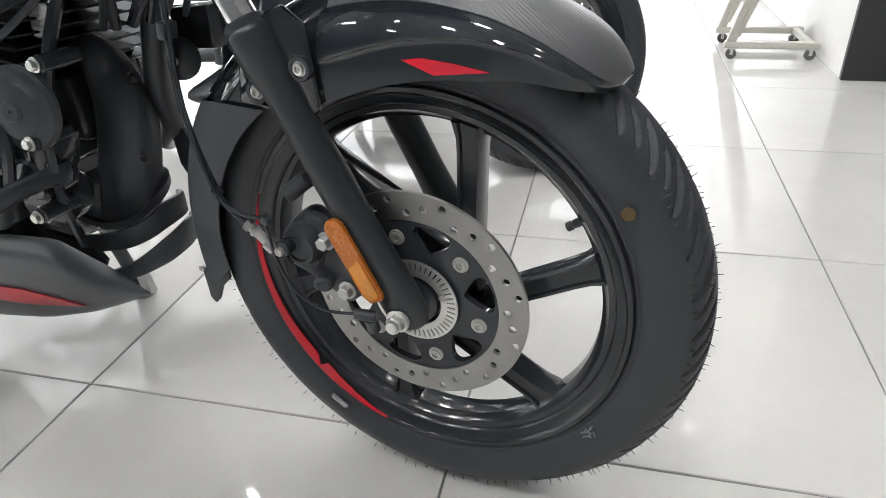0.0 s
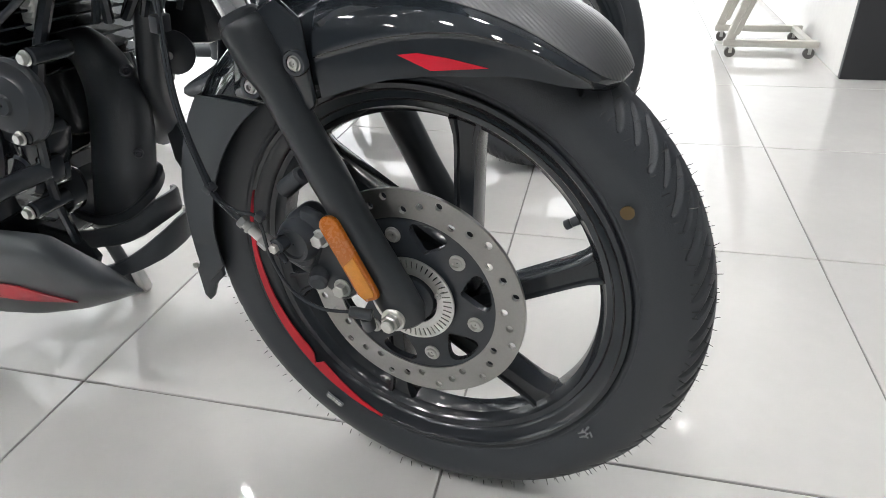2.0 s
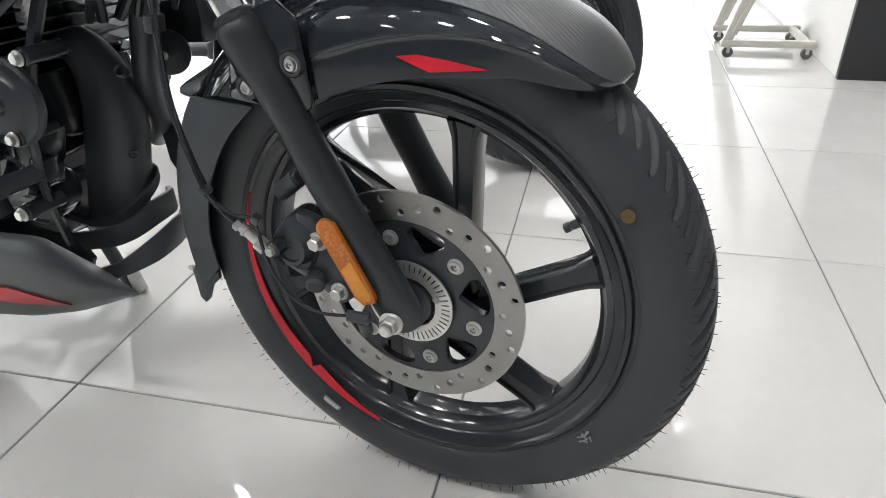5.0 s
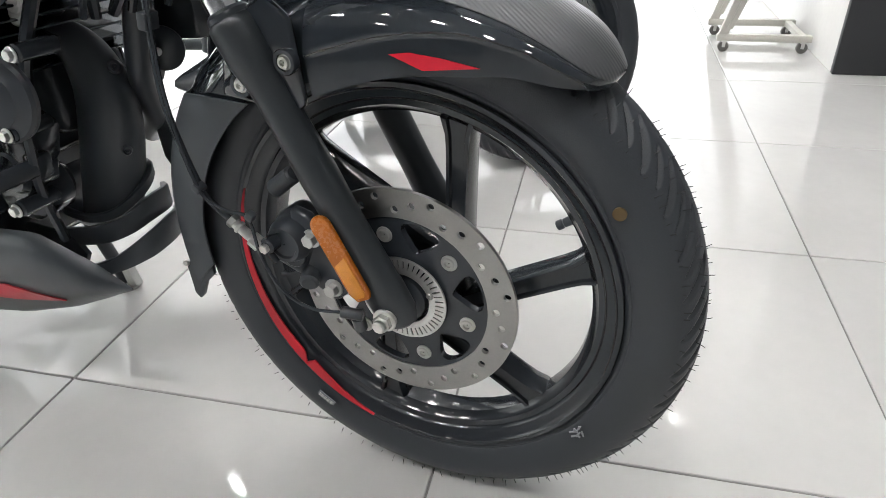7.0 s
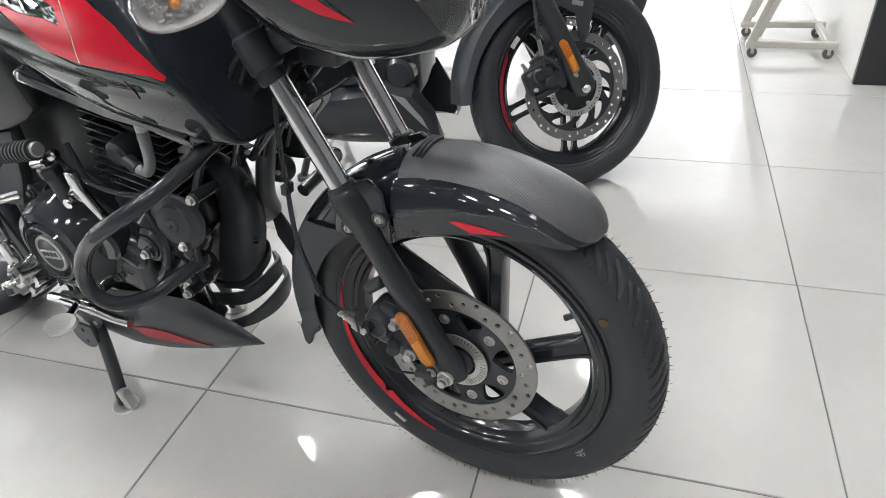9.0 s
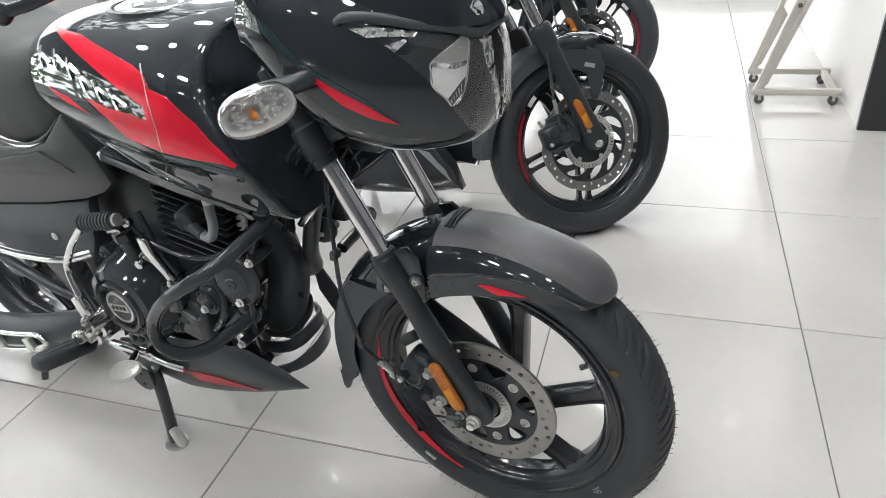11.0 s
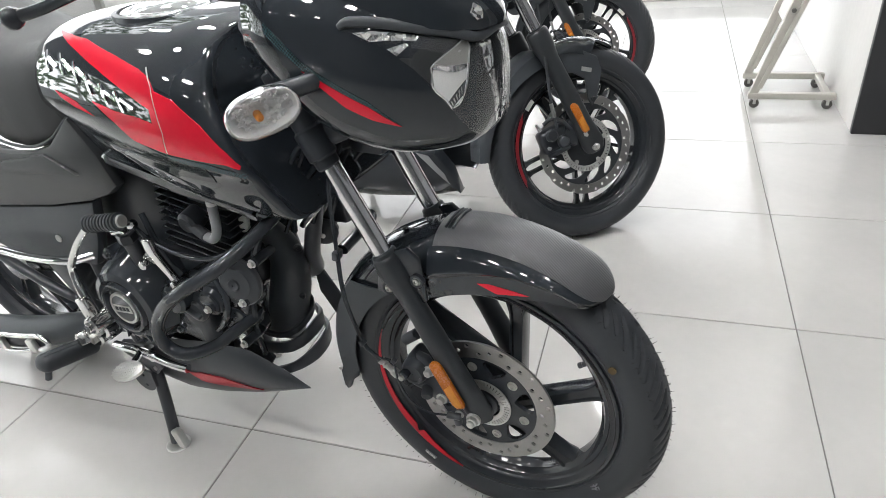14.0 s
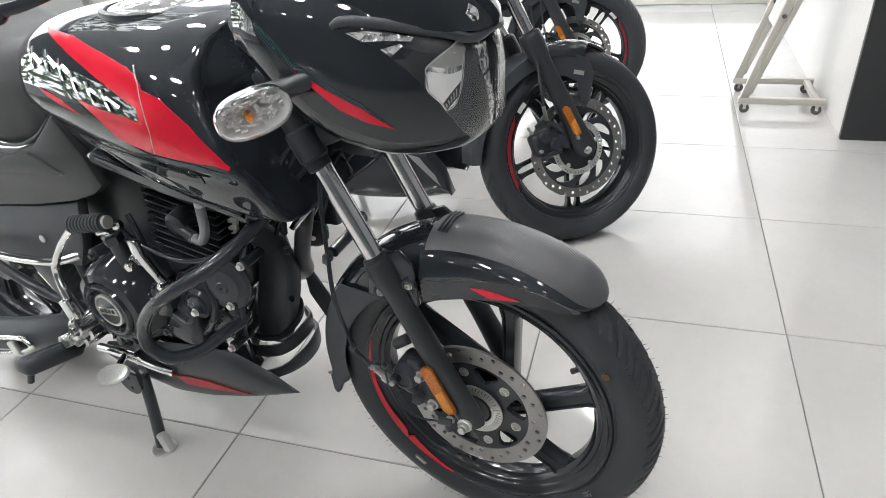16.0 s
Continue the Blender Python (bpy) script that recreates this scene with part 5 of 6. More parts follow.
def crash_guard(parent):
    gd = part("crash_guard", tube([(-0.305, -0.075, 0.65), (-0.315, -0.125, 0.628), (-0.328, -0.18, 0.608), (-0.352, -0.228, 0.588), (-0.404, -0.25, 0.556), (-0.457, -0.253, 0.512), (-0.49, -0.252, 0.464), (-0.49, -0.25, 0.426), (-0.462, -0.238, 0.406), (-0.438, -0.2, 0.4), (-0.424, -0.16, 0.408), (-0.414, -0.12, 0.412)], 0.0113, 16, 8), SEMI, parent, "black tubular crash guard")
    part("guard_bracket", box((-0.414, -0.114, 0.413), (0.018, 0.024, 0.03), (0, 10, 0), 0.004), SEMI, gd)
    part("guard_bracket", box((-0.3, -0.07, 0.655), (0.04, 0.03, 0.03), (0, 10, 0), 0.006), SEMI, gd)
    tube_l = tube([(-0.305, 0.075, 0.652), (-0.345, 0.18, 0.59), (-0.448, 0.25, 0.5), (-0.465, 0.252, 0.424), (-0.39, 0.238, 0.434), (-0.386, 0.12, 0.42)], 0.0125, 14, 8)
    part("guard_bar", tube_l, SEMI, gd)
    return gd


def foot_controls(parent):
    kk = part("kick_lever", tube([(-0.722, -0.215, 0.372), (-0.738, -0.21, 0.43), (-0.758, -0.2, 0.472), (-0.742, -0.2, 0.5), (-0.7, -0.2, 0.545), (-0.645, -0.2, 0.592)], [0.009, 0.008, 0.007, 0.007, 0.0066, 0.0066], 14, 6), ALLOY, parent, "polished alloy kick start lever")
    part("kick_boss", joined(rod((-0.722, -0.17, 0.372), (-0.722, -0.232, 0.372), 0.018, 24, 0.003), rod((-0.722, -0.23, 0.372), (-0.722, -0.238, 0.372), 0.009, 6, 0.001), box((-0.734, -0.214, 0.402), (0.026, 0.02, 0.05), (0, -14, 0), 0.004)), ALLOY, kk)
    kk.location = (-0.012, 0, 0.009)
    ribs = [(0.0, 0.001), (0.0, 0.0115)]
    for i in range(10):
        ribs += [(0.002 + 0.0082 * i, 0.0118), (0.003 + 0.0082 * i, 0.0155), (0.0072 + 0.0082 * i, 0.0155), (0.0082 + 0.0082 * i, 0.0118)]
    ribs += [(0.085, 0.0115), (0.085, 0.001)]
    part("kick_rubber", lathe_on((-0.648, -0.2, 0.593), (0.083, 0.008, 0.016), ribs, 24), RUBBER, kk, "ribbed black rubber grip")
    part("kick_tip", rod((-0.566, -0.192, 0.609), (-0.561, -0.1915, 0.61), 0.0115, 16, 0.002), DULL, kk)
    bp = part("brake_pedal", joined(tube([(-0.83, -0.15, 0.245), (-0.74, -0.155, 0.258), (-0.66, -0.15, 0.246), (-0.62, -0.145, 0.242)], 0.0095, 12, 5), tube([(-0.74, -0.155, 0.258), (-0.72, -0.19, 0.26), (-0.7, -0.215, 0.262)], 0.008, 10, 5)), CHROME, parent, "chrome rear brake pedal")
    pad = [(0.036 * math.cos(a) * (1 + 0.15 * math.cos(a)), 0.021 * math.sin(a)) for a in (2 * math.pi * k / 24 for k in range(24))]
    pad_at = pose(-0.69, -0.225, 0.279, -62, -14, 18)
    pd = moved(plate(pad, -0.004, 0.004, bev=0.0015), pad_at)
    part("pedal_pad", pd, STEEL, bp, "knurled alloy pedal pad")
    studs = [box((-0.03 + 0.0052 * i, -0.0045, -0.0165 + 0.0055 * j), (0.003, 0.002, 0.003), (0, 45, 0)) for i in range(12) for j in range(7) if ((-0.03 + 0.0052 * i) / 0.033) ** 2 + ((-0.0165 + 0.0055 * j) / 0.019) ** 2 < 0.95]
    part("knurling", moved(joined(*studs), pad_at), STEEL, bp, "raised knurled studs")
    pa, pb = Vector((-0.843, -0.185, 0.272)), Vector((-0.84, -0.295, 0.304))
    pm = Matrix.Translation((pa + pb) / 2) @ (pb - pa).to_track_quat("X", "Z").to_matrix().to_4x4()
    fp = part("foot_peg", moved(joined(box((0, 0, 0), (0.125, 0.042, 0.036), bev=0.014, segs=4), box((0.004, -0.006, 0.0165), (0.1, 0.005, 0.006), bev=0.0015, segs=1), box((0.004, 0.007, 0.0165), (0.1, 0.005, 0.006), bev=0.0015, segs=1)), pm), RUBBER, parent, "black rubber rider foot peg")
    part("peg_feeler", rod((-0.842, -0.284, 0.292), (-0.845, -0.294, 0.262), 0.0065, 12, 0.002), SATIN, fp, "black feeler pin")
    part("peg_bracket", joined(rod((-0.8, -0.12, 0.31), (-0.8, -0.2, 0.31), 0.022, 20, 0.004), box((-0.84, -0.2, 0.3), (0.08, 0.03, 0.03), (0, -30, -20), 0.006), rod((-0.77, -0.15, 0.34), (-0.77, -0.2, 0.34), 0.022, 20, 0.004)), ALLOY, fp, "cast alloy peg bracket")
    for p, q, r, n in (((-0.8, -0.2, 0.31), (-0.8, -0.208, 0.31), 0.011, 6), ((-0.77, -0.2, 0.34), (-0.77, -0.207, 0.34), 0.011, 16)):
        part("peg_bolt", rod(p, q, r, n, 0.001), STEEL, fp)
    rp = part("pillion_plate", joined(tube([(-1.25, -0.2, 0.17), (-1.19, -0.205, 0.162), (-1.09, -0.205, 0.19), (-1.015, -0.2, 0.22), (-1.0, -0.2, 0.238), (-1.03, -0.2, 0.246), (-1.12, -0.2, 0.222), (-1.22, -0.2, 0.198), (-1.26, -0.2, 0.185), (-1.25, -0.2, 0.17)], 0.006, 10, 6)), CHROME, parent, "chrome loop guard with clamps")
    part("loop_plate", plate([(-1.25, 0.17), (-1.09, 0.19), (-1.01, 0.222), (-1.03, 0.242), (-1.22, 0.195)], -0.195, -0.19), SATIN, rp)
    for lx, lz in ((-1.06, 0.213), (-1.2, 0.182)):
        part("loop_clamp", box((lx, -0.205, lz), (0.03, 0.012, 0.036), (0, -16, 0), 0.003), STEEL, rp)
    part("grab_tube", tube([(-1.3, -0.17, 0.43), (-1.1, -0.17, 0.447), (-0.97, -0.17, 0.452), (-0.85, -0.16, 0.462), (-0.8, -0.13, 0.47)], 0.009, 14, 6), CHROME, parent, "chrome side tube")
    part("rear_stay", joined(tube([(-0.8, -0.12, 0.31), (-0.95, -0.15, 0.36), (-1.12, -0.16, 0.43), (-1.3, -0.16, 0.5)], 0.011, 12, 6), plate([(-0.96, 0.44), (-0.87, 0.43), (-0.83, 0.33), (-0.87, 0.3), (-0.9, 0.36)], -0.15, -0.143, bev=0.002)), SATIN, parent, "black rear foot rest stay")
    for s in (-1, 1):
        leg = part("centre_stand_leg", joined(tube([(-0.748, s * 0.133, 0.25), (-0.736, s * 0.145, 0.15), (-0.726, s * 0.162, 0.05), (-0.724, s * 0.168, 0.012)], 0.0125, 12, 5), plate([(-0.765, 0.255), (-0.705, 0.255), (-0.7, 0.22), (-0.725, 0.195), (-0.76, 0.205)], s * 0.15, s * 0.144, bev=0.002)), SATIN, parent, "black centre stand leg")
        part("stand_foot", joined(rod((-0.722, s * 0.168, 0.0), (-0.722, s * 0.168, 0.006), 0.027, 20, 0.002), box((-0.705, s * 0.168, 0.03), (0.026, 0.02, 0.05), (0, -15, 0), 0.007)), STEEL, leg, "worn steel stand foot")
        if s < 0:
            lobe = [(-0.762 + 0.032 * math.cos(a), 0.176 + 0.03 * math.sin(a)) for a in (math.pi * (0.55 + 1.2 * k / 14) for k in range(15))]
            part("stand_cam", plate(lobe + [(-0.73, 0.165), (-0.73, 0.205)], -0.16, -0.155, holes=[circle(-0.76, 0.19, 0.0045, 12), circle(-0.76, 0.162, 0.0045, 12)]), SATIN, leg, "black stand cam with two holes")
        part("stand_rivet", joined(rod((-0.72, s * 0.15, 0.24), (-0.72, s * 0.153, 0.24), 0.006, 12), rod((-0.72, s * 0.15, 0.215), (-0.72, s * 0.153, 0.215), 0.005, 12)), STEEL, leg)


def fairing(parent):
    """Headlamp cowl: black shell, matt strip, clear nose lens with its bowls, pilot lamps and indicators."""
    keys = ((-0.265, 1.0, 0.135, 0.872, 0.9), (-0.225, 1.0, 0.15, 0.83, 0.905), (-0.185, 1.0, 0.153, 0.785, 0.885), (-0.14, 0.995, 0.148, 0.755, 0.865), (-0.09, 0.975, 0.134, 0.742, 0.85), (-0.055, 0.95, 0.115, 0.74, 0.838), (-0.02, 0.93, 0.094, 0.745, 0.832),
            (0.0, 0.915, 0.078, 0.75, 0.83), (0.013, 0.9, 0.062, 0.758, 0.828), (0.021, 0.884, 0.044, 0.768, 0.826), (0.0255, 0.866, 0.024, 0.782, 0.825), (0.027, 0.85, 0.006, 0.8, 0.825))
    arcs = [math.pi * i / 26 for i in range(27)]
    shape = [(abs(math.sin(q)) ** (0.83 if q < 1.58 else 0.6), math.copysign(abs(math.cos(q)) ** (0.83 if q < 1.58 else 0.6), math.cos(q))) for q in arcs]
    shape[0], shape[-1] = (0.0, 1.0), (0.0, -1.0)
    k3 = [spline([(k[0], k[i], k[4]) for k in keys], 5) for i in (1, 2, 3)]
    sec, dims = [], []
    for p1, p2, p3 in zip(*k3):
        x, top, w, bot, mid = p1.x, p1.y, p2.y, p3.y, p1.z
        dims.append((x, top, w, bot, mid))
        sec.append((x, [(w * fy, mid + (top - mid) * fz if fz > 0 else mid + (mid - bot) * fz, 0.0) for fy, fz in shape]))
    fa = part("headlamp_cowl", shell(sec), GLOSS, parent, "glossy black headlamp cowl", sharp=60)
    # dark sheet added so the shell's closed rear mirrors nothing bright
    back = [(dims[0][0] + dx, [(0.975 * y, 0.9 + 0.975 * (z - 0.9), 0.0) for y, z, _ in sec[0][1]]) for dx in (-0.004, 0.001)]
    part("rear_dark_sheet", shell(back), MATTE, fa, "matt black sheet added over the cowl's reflecting rear")
    part("decal", film([(-0.166, 0.872), (-0.143, 0.8604), (-0.118, 0.8445), (-0.088, 0.8259), (-0.0562, 0.7973), (-0.086, 0.809), (-0.1156, 0.8263), (-0.1358, 0.8446)], fa), RED, fa, "red blade graphic")
    part("decal", film([(-0.214, 0.928), (-0.19, 0.909), (-0.166, 0.8845), (-0.143, 0.8685), (-0.118, 0.8525), (-0.088, 0.833), (-0.056, 0.7985), (-0.088, 0.8265), (-0.118, 0.845), (-0.143, 0.861), (-0.168, 0.8755), (-0.195, 0.899), (-0.214, 0.917)], fa), HEXP, fa, "dark honeycomb band")
    # the clear lens stands a little off the nose and ends along a slanting line
    rings = []
    for x, top, w, bot, mid in dims:
        if x < -0.047:
            continue
        z0 = max(bot + 0.003, float(np.interp(x, (-0.047, -0.036, -0.022, -0.007, 0.005, 0.015, 0.02), (0.885, 0.869, 0.849, 0.826, 0.801, 0.77, 0.75))))
        arc = []
        for i in range(21):
            z = z0 + (top - 0.003 - z0) * i / 20
            f = abs((z - mid) / ((top if z > mid else bot) - mid))
            e = 2.41 if z > mid else 3.33
            arc.append((w * max(0.0, 1 - f ** e) ** (1 / e), z))
        dx = 0.004 * max(0, x / 0.027)
        out = [Vector((x + dx, -y - 0.005, z)) for y, z in arc] + [Vector((x + dx, y + 0.005, z)) for y, z in arc[::-1]]
        inn = [Vector((x + dx * 0.6, -y - 0.003, z)) for y, z in arc] + [Vector((x + dx * 0.6, y + 0.003, z)) for y, z in arc[::-1]]
        rings.append(out + inn[::-1])
    ln = part("headlamp_lens", skin(rings), LENS, fa, "clear curved headlamp lens", sharp=70)
    ln.visible_shadow = False
    for s in (-1, 1):
        part("lamp_cheek", film([(-0.03, 0.8985), (0.004, 0.8925), (-0.0174, 0.8706), (-0.0211, 0.848), (-0.037, 0.867), (-0.052, 0.8805), (-0.04, 0.8797), (-0.0351, 0.8878)], fa, 0.001, side=s), PANEL, fa, "dark grey inner lamp cheek")
        bowl = part("reflector_bowl", film([(0.008, 0.892), (-0.0164, 0.8705), (-0.0179, 0.8596), (-0.017, 0.842), (-0.0061, 0.8263), (-0.002, 0.814), (0.0062, 0.8196), (0.012, 0.8382), (0.0135, 0.8632), (0.0126, 0.882)], fa, 0.0018, side=s), BOWL, fa, "chromed headlamp reflector")
        # duller steel stands in for the darker reflection in the bowl's upper facet
        part("reflector_roof", film([(0.008, 0.891), (-0.0155, 0.8705), (-0.005, 0.8665), (0.0128, 0.8652), (0.0122, 0.881)], fa, 0.0026, side=s), DULL, bowl, "upper reflector facet, its shade put into a duller steel")
        part("reflector_shelf", film([(-0.0164, 0.8696), (-0.0049, 0.866), (0.0126, 0.8647), (0.0129, 0.859), (0.004, 0.8575), (-0.0048, 0.8605), (-0.0168, 0.8645)], fa, 0.0034, side=s), FACET, bowl, "faceted chrome band")
        part("reflector_rim", tube([(x, s * y, z) for x, y, z in ((0.008, 0.053, 0.893), (-0.0164, 0.0895, 0.8705), (-0.0184, 0.0935, 0.8596), (-0.0172, 0.0945, 0.842), (-0.0061, 0.0865, 0.8263), (-0.001, 0.0815, 0.8145))], 0.0012, 6, 4), CHROME, bowl)
        part("reflector_rim", tube([(x, s * y, z) for x, y, z in ((0.0, 0.08, 0.8145), (0.007, 0.0735, 0.8196), (0.013, 0.066, 0.8382), (0.0142, 0.0585, 0.8632), (0.0132, 0.051, 0.8808))], 0.001, 6, 4), CHROME, bowl)
        part("reflector_flute", film([(-0.0037, 0.8237), (0.0125, 0.847), (0.0099, 0.8288), (-0.0003, 0.8150)], fa, 0.0026, side=s), SATIN, bowl, "dark fluted reflector edge")
        for i in range(5):
            f = i / 5
            part("flute", film([(-0.0015 + 0.0125 * f, 0.8225 + 0.02 * f), (0.0 + 0.0108 * f, 0.8175 + 0.0142 * f), (0.0008 + 0.0108 * f, 0.8188 + 0.0142 * f), (-0.0007 + 0.0125 * f, 0.8238 + 0.02 * f)], fa, 0.0034, side=s), CHROME, bowl)
        part("brow_strip", tube([(x, s * (y + 0.003), z) for x, y, z in ((-0.117, 0.128, 0.92), (-0.107, 0.124, 0.925), (-0.09, 0.116, 0.9245), (-0.064, 0.1, 0.919), (-0.032, 0.08, 0.91), (0.001, 0.058, 0.901), (0.012, 0.051, 0.896), (0.019, 0.042, 0.893), (0.025, 0.028, 0.893), (0.028, 0.012, 0.896), (0.029, -0.003, 0.897))], [0.004, 0.0062, 0.0065, 0.0065, 0.0065, 0.0065, 0.0065, 0.006, 0.006, 0.006, 0.006], 12, 7, 0.8), MATTE, fa, "matt black brow strip")
        pl = [(-0.112, 0.918), (-0.089, 0.917), (-0.062, 0.911), (-0.031, 0.902), (-0.024, 0.899), (-0.034, 0.887), (-0.042, 0.88), (-0.05, 0.882), (-0.067, 0.895), (-0.089, 0.907)]
        part("pilot_lamp", film(pl, fa, 0.0012, side=s), SEMI, fa, "clear pilot lamp with chromed facets")
        part("pilot_facets", film([(-0.1, 0.914), (-0.081, 0.903), (-0.062, 0.9015), (-0.036, 0.898), (-0.034, 0.902), (-0.055, 0.908), (-0.08, 0.914)], fa, 0.0022, side=s), FACET, fa, "chromed facets")
        part("pilot_facets", film([(-0.054, 0.884), (-0.043, 0.894), (-0.046, 0.897), (-0.064, 0.893)], fa, 0.0022, side=s), FACET, fa, "chromed facets")
        part("pilot_lens", film(pl, fa, 0.0045, side=s), LENS, fa).visible_shadow = False
    # mottled chrome patches laid where the far bowl and reflections streak the lens
    for s in (-1, 1):
        part("lens_streak", film([(s * 0.036, 0.887), (s * 0.012, 0.882), (s * 0.016, 0.85), (s * 0.03, 0.846)], fa, 0.002, ahead=True), FACET, fa, "faceted chrome for the far bowl and streaked reflections")
        part("lens_streak", film([(s * 0.026, 0.842), (s * 0.014, 0.846), (s * 0.004, 0.79), (s * 0.006, 0.772), (s * 0.014, 0.782)], fa, 0.002, ahead=True), FACET, fa, "faceted chrome for the far bowl and streaked reflections")
    sec = []
    for x, top, w, bot in ((-0.26, 1.09, 0.1, 0.99), (-0.2, 1.08, 0.12, 0.97), (-0.12, 1.05, 0.118, 0.93), (-0.05, 1.0, 0.098, 0.915), (0.0, 0.955, 0.07, 0.905), (0.025, 0.925, 0.04, 0.9), (0.034, 0.91, 0.015, 0.9)):
        sec.append((x, [(w * fy, bot + (top - bot) * fz, 0.0) for fy, fz in ((0, 1), (0.4, 0.94), (0.75, 0.7), (0.95, 0.35), (1, 0), (0.6, -0.1), (0, -0.1))]))
    visor = part("visor", shell(sec), GLOSS, fa, "glossy dark visor", sharp=60)
    part("visor_badge", film([(-0.046, 0.921), (-0.0365, 0.93), (-0.03, 0.9235), (-0.036, 0.9125), (-0.044, 0.912)], visor, 0.002, ahead=True), FACET, fa, "small chromed badge on the visor")
    part("under_tray", joined(box((-0.13, 0, 0.756), (0.11, 0.15, 0.02), (0, 6, 0), 0.006), box((-0.17, 0.0, 0.735), (0.06, 0.09, 0.04), bev=0.01)), SATIN, fa)
    for s in (-1, 1):
        indicator(fa, s)
    part("cowl_arm", tube([(-0.33, -0.06, 0.9), (-0.29, -0.085, 0.88), (-0.24, -0.11, 0.85)], 0.011, 12, 5), SATIN, fa)
    return fa


def indicator(fa, s):
    """Oval clear indicator on a short black stem."""
    c = Vector((-0.1755, s * 0.222, 0.843))
    ax = Vector((0.8, s * 0.58, -0.08)).normalized()      # the lens faces ahead and outward
    lng = Vector((0.58, s * -0.8, 0.2))
    lng = (lng - ax * lng.dot(ax)).normalized()
    shr = ax.cross(lng)

    def oval(levels, seg=36, caps=True):
        return skin([[c + ax * d + lng * (0.0445 * k * math.copysign(abs(math.cos(a)) ** 0.8, math.cos(a))) + shr * (0.026 * k * math.copysign(abs(math.sin(a)) ** 0.8, math.sin(a))) for a in (2 * math.pi * i / seg for i in range(seg))] for d, k in levels], caps=caps)
    body = part("indicator", oval([(-0.034, 0.3), (-0.03, 0.6), (-0.018, 0.88), (-0.004, 1.0), (0.0, 1.0), (0.0, 0.94), (-0.012, 0.82), (-0.022, 0.55), (-0.025, 0.2)]), BOWL, fa, "clear oval indicator with chromed bowl")
    part("indicator_rim", oval([(-0.012, 0.985), (-0.004, 1.03), (0.004, 1.03), (0.006, 1.0), (0.004, 0.975), (-0.004, 0.975), (-0.012, 0.985)], caps=False), TUBE, body)
    part("indicator_lens", oval([(0.001, 1.0), (0.008, 0.98), (0.015, 0.88), (0.02, 0.66), (0.0225, 0.35), (0.023, 0.1)]), LENS, body, "clear ribbed lens").visible_shadow = False
    part("indicator_bulb", rod(c - ax * 0.016 - lng * 0.006 - shr * 0.003, c + ax * 0.004 - lng * 0.006 - shr * 0.003, 0.005, 16, 0.003), BRASS, body, "amber bulb")
    rnd, turn = random.Random(8), Matrix((ax, lng, shr)).transposed().to_4x4()
    prisms = []
    for i in range(150):
        u, v = rnd.uniform(-0.8, 0.8), rnd.uniform(-0.8, 0.8)
        if u * u + v * v < 0.7 and (u + 0.14) ** 2 + (v + 0.1) ** 2 > 0.05:
            p = c - ax * (0.016 - 0.012 * (u * u + v * v)) + lng * (0.0445 * u) + shr * (0.026 * v)
            prisms.append(moved(box((0, 0, 0), (0.003, rnd.uniform(0.003, 0.007), rnd.uniform(0.002, 0.0045)), (rnd.uniform(-20, 20), rnd.uniform(-40, 40), rnd.uniform(-40, 40))), Matrix.Translation(p) @ turn))
    part("facets", joined(*prisms), BOWL, body, "small chromed reflector prisms", smooth=False)
    part("stem", tube([c - ax * 0.042 - Vector((0, s * 0.01, 0)), c + Vector((0.012, -s * 0.06, 0.014)), c + Vector((0.025, -s * 0.09, 0.02))], [0.014, 0.012, 0.012], 14, 4), SATIN, body)


def rear_wheel(parent, x):
    rim = rim_mesh(parent)
    rim.name = "rear_wheel"
    tyre_mesh(rim, 360, 1.25)
    for k in range(6):
        spoke(rim, radians(28.6 + 60 * k), 0.043, 0.021, 0.027, 0.0, 0.186)
    part("hub", lathe([(-0.05, 0.018), (-0.05, 0.06), (0.05, 0.06), (0.05, 0.018)], 40, 0, HUB), ALLOY, rim)
    rim.location = (x, 0, 0)
    rim.rotation_euler = (0, 0.3, 0)
    rim.location = (x - HUB * math.sin(0.3), 0, HUB - HUB * math.cos(0.3))
    return rim


def handlebar(parent):
    hb = part("handlebar", joined(tube([(-0.30, -0.1, 1.03), (-0.33, -0.2, 1.055), (-0.37, -0.31, 1.045), (-0.39, -0.345, 1.04)], 0.012, 12, 5), tube([(-0.30, 0.1, 1.03), (-0.33, 0.2, 1.055), (-0.37, 0.31, 1.045)], 0.012, 12, 5)), SATIN, parent, "black handlebar")
    part("grip", rod((-0.345, -0.24, 1.055), (-0.386, -0.336, 1.042), 0.016, 18, 0.003), RUBBER, hb)
    part("grip", rod((-0.345, 0.24, 1.055), (-0.386, 0.336, 1.042), 0.016, 18, 0.003), RUBBER, hb)
    lv = tube([(-0.25, -0.2, 1.03), (-0.285, -0.25, 1.0), (-0.345, -0.305, 0.972), (-0.378, -0.328, 0.963)], [0.01, 0.008, 0.0065, 0.007], 12, 6)
    ball = bmesh.new()
    bmesh.ops.create_uvsphere(ball, u_segments=18, v_segments=12, radius=0.0125)
    part("lever", joined(lv, moved(ball, pose(-0.383, -0.331, 0.962))), SEMI, hb, "black brake lever with a ball end")
    for s in (-1, 1):
        part("riser", rod((-0.26, s * 0.06, 0.87), (-0.29, s * 0.09, 1.03), 0.018, 16, 0.003), SATIN, hb)
    return hb


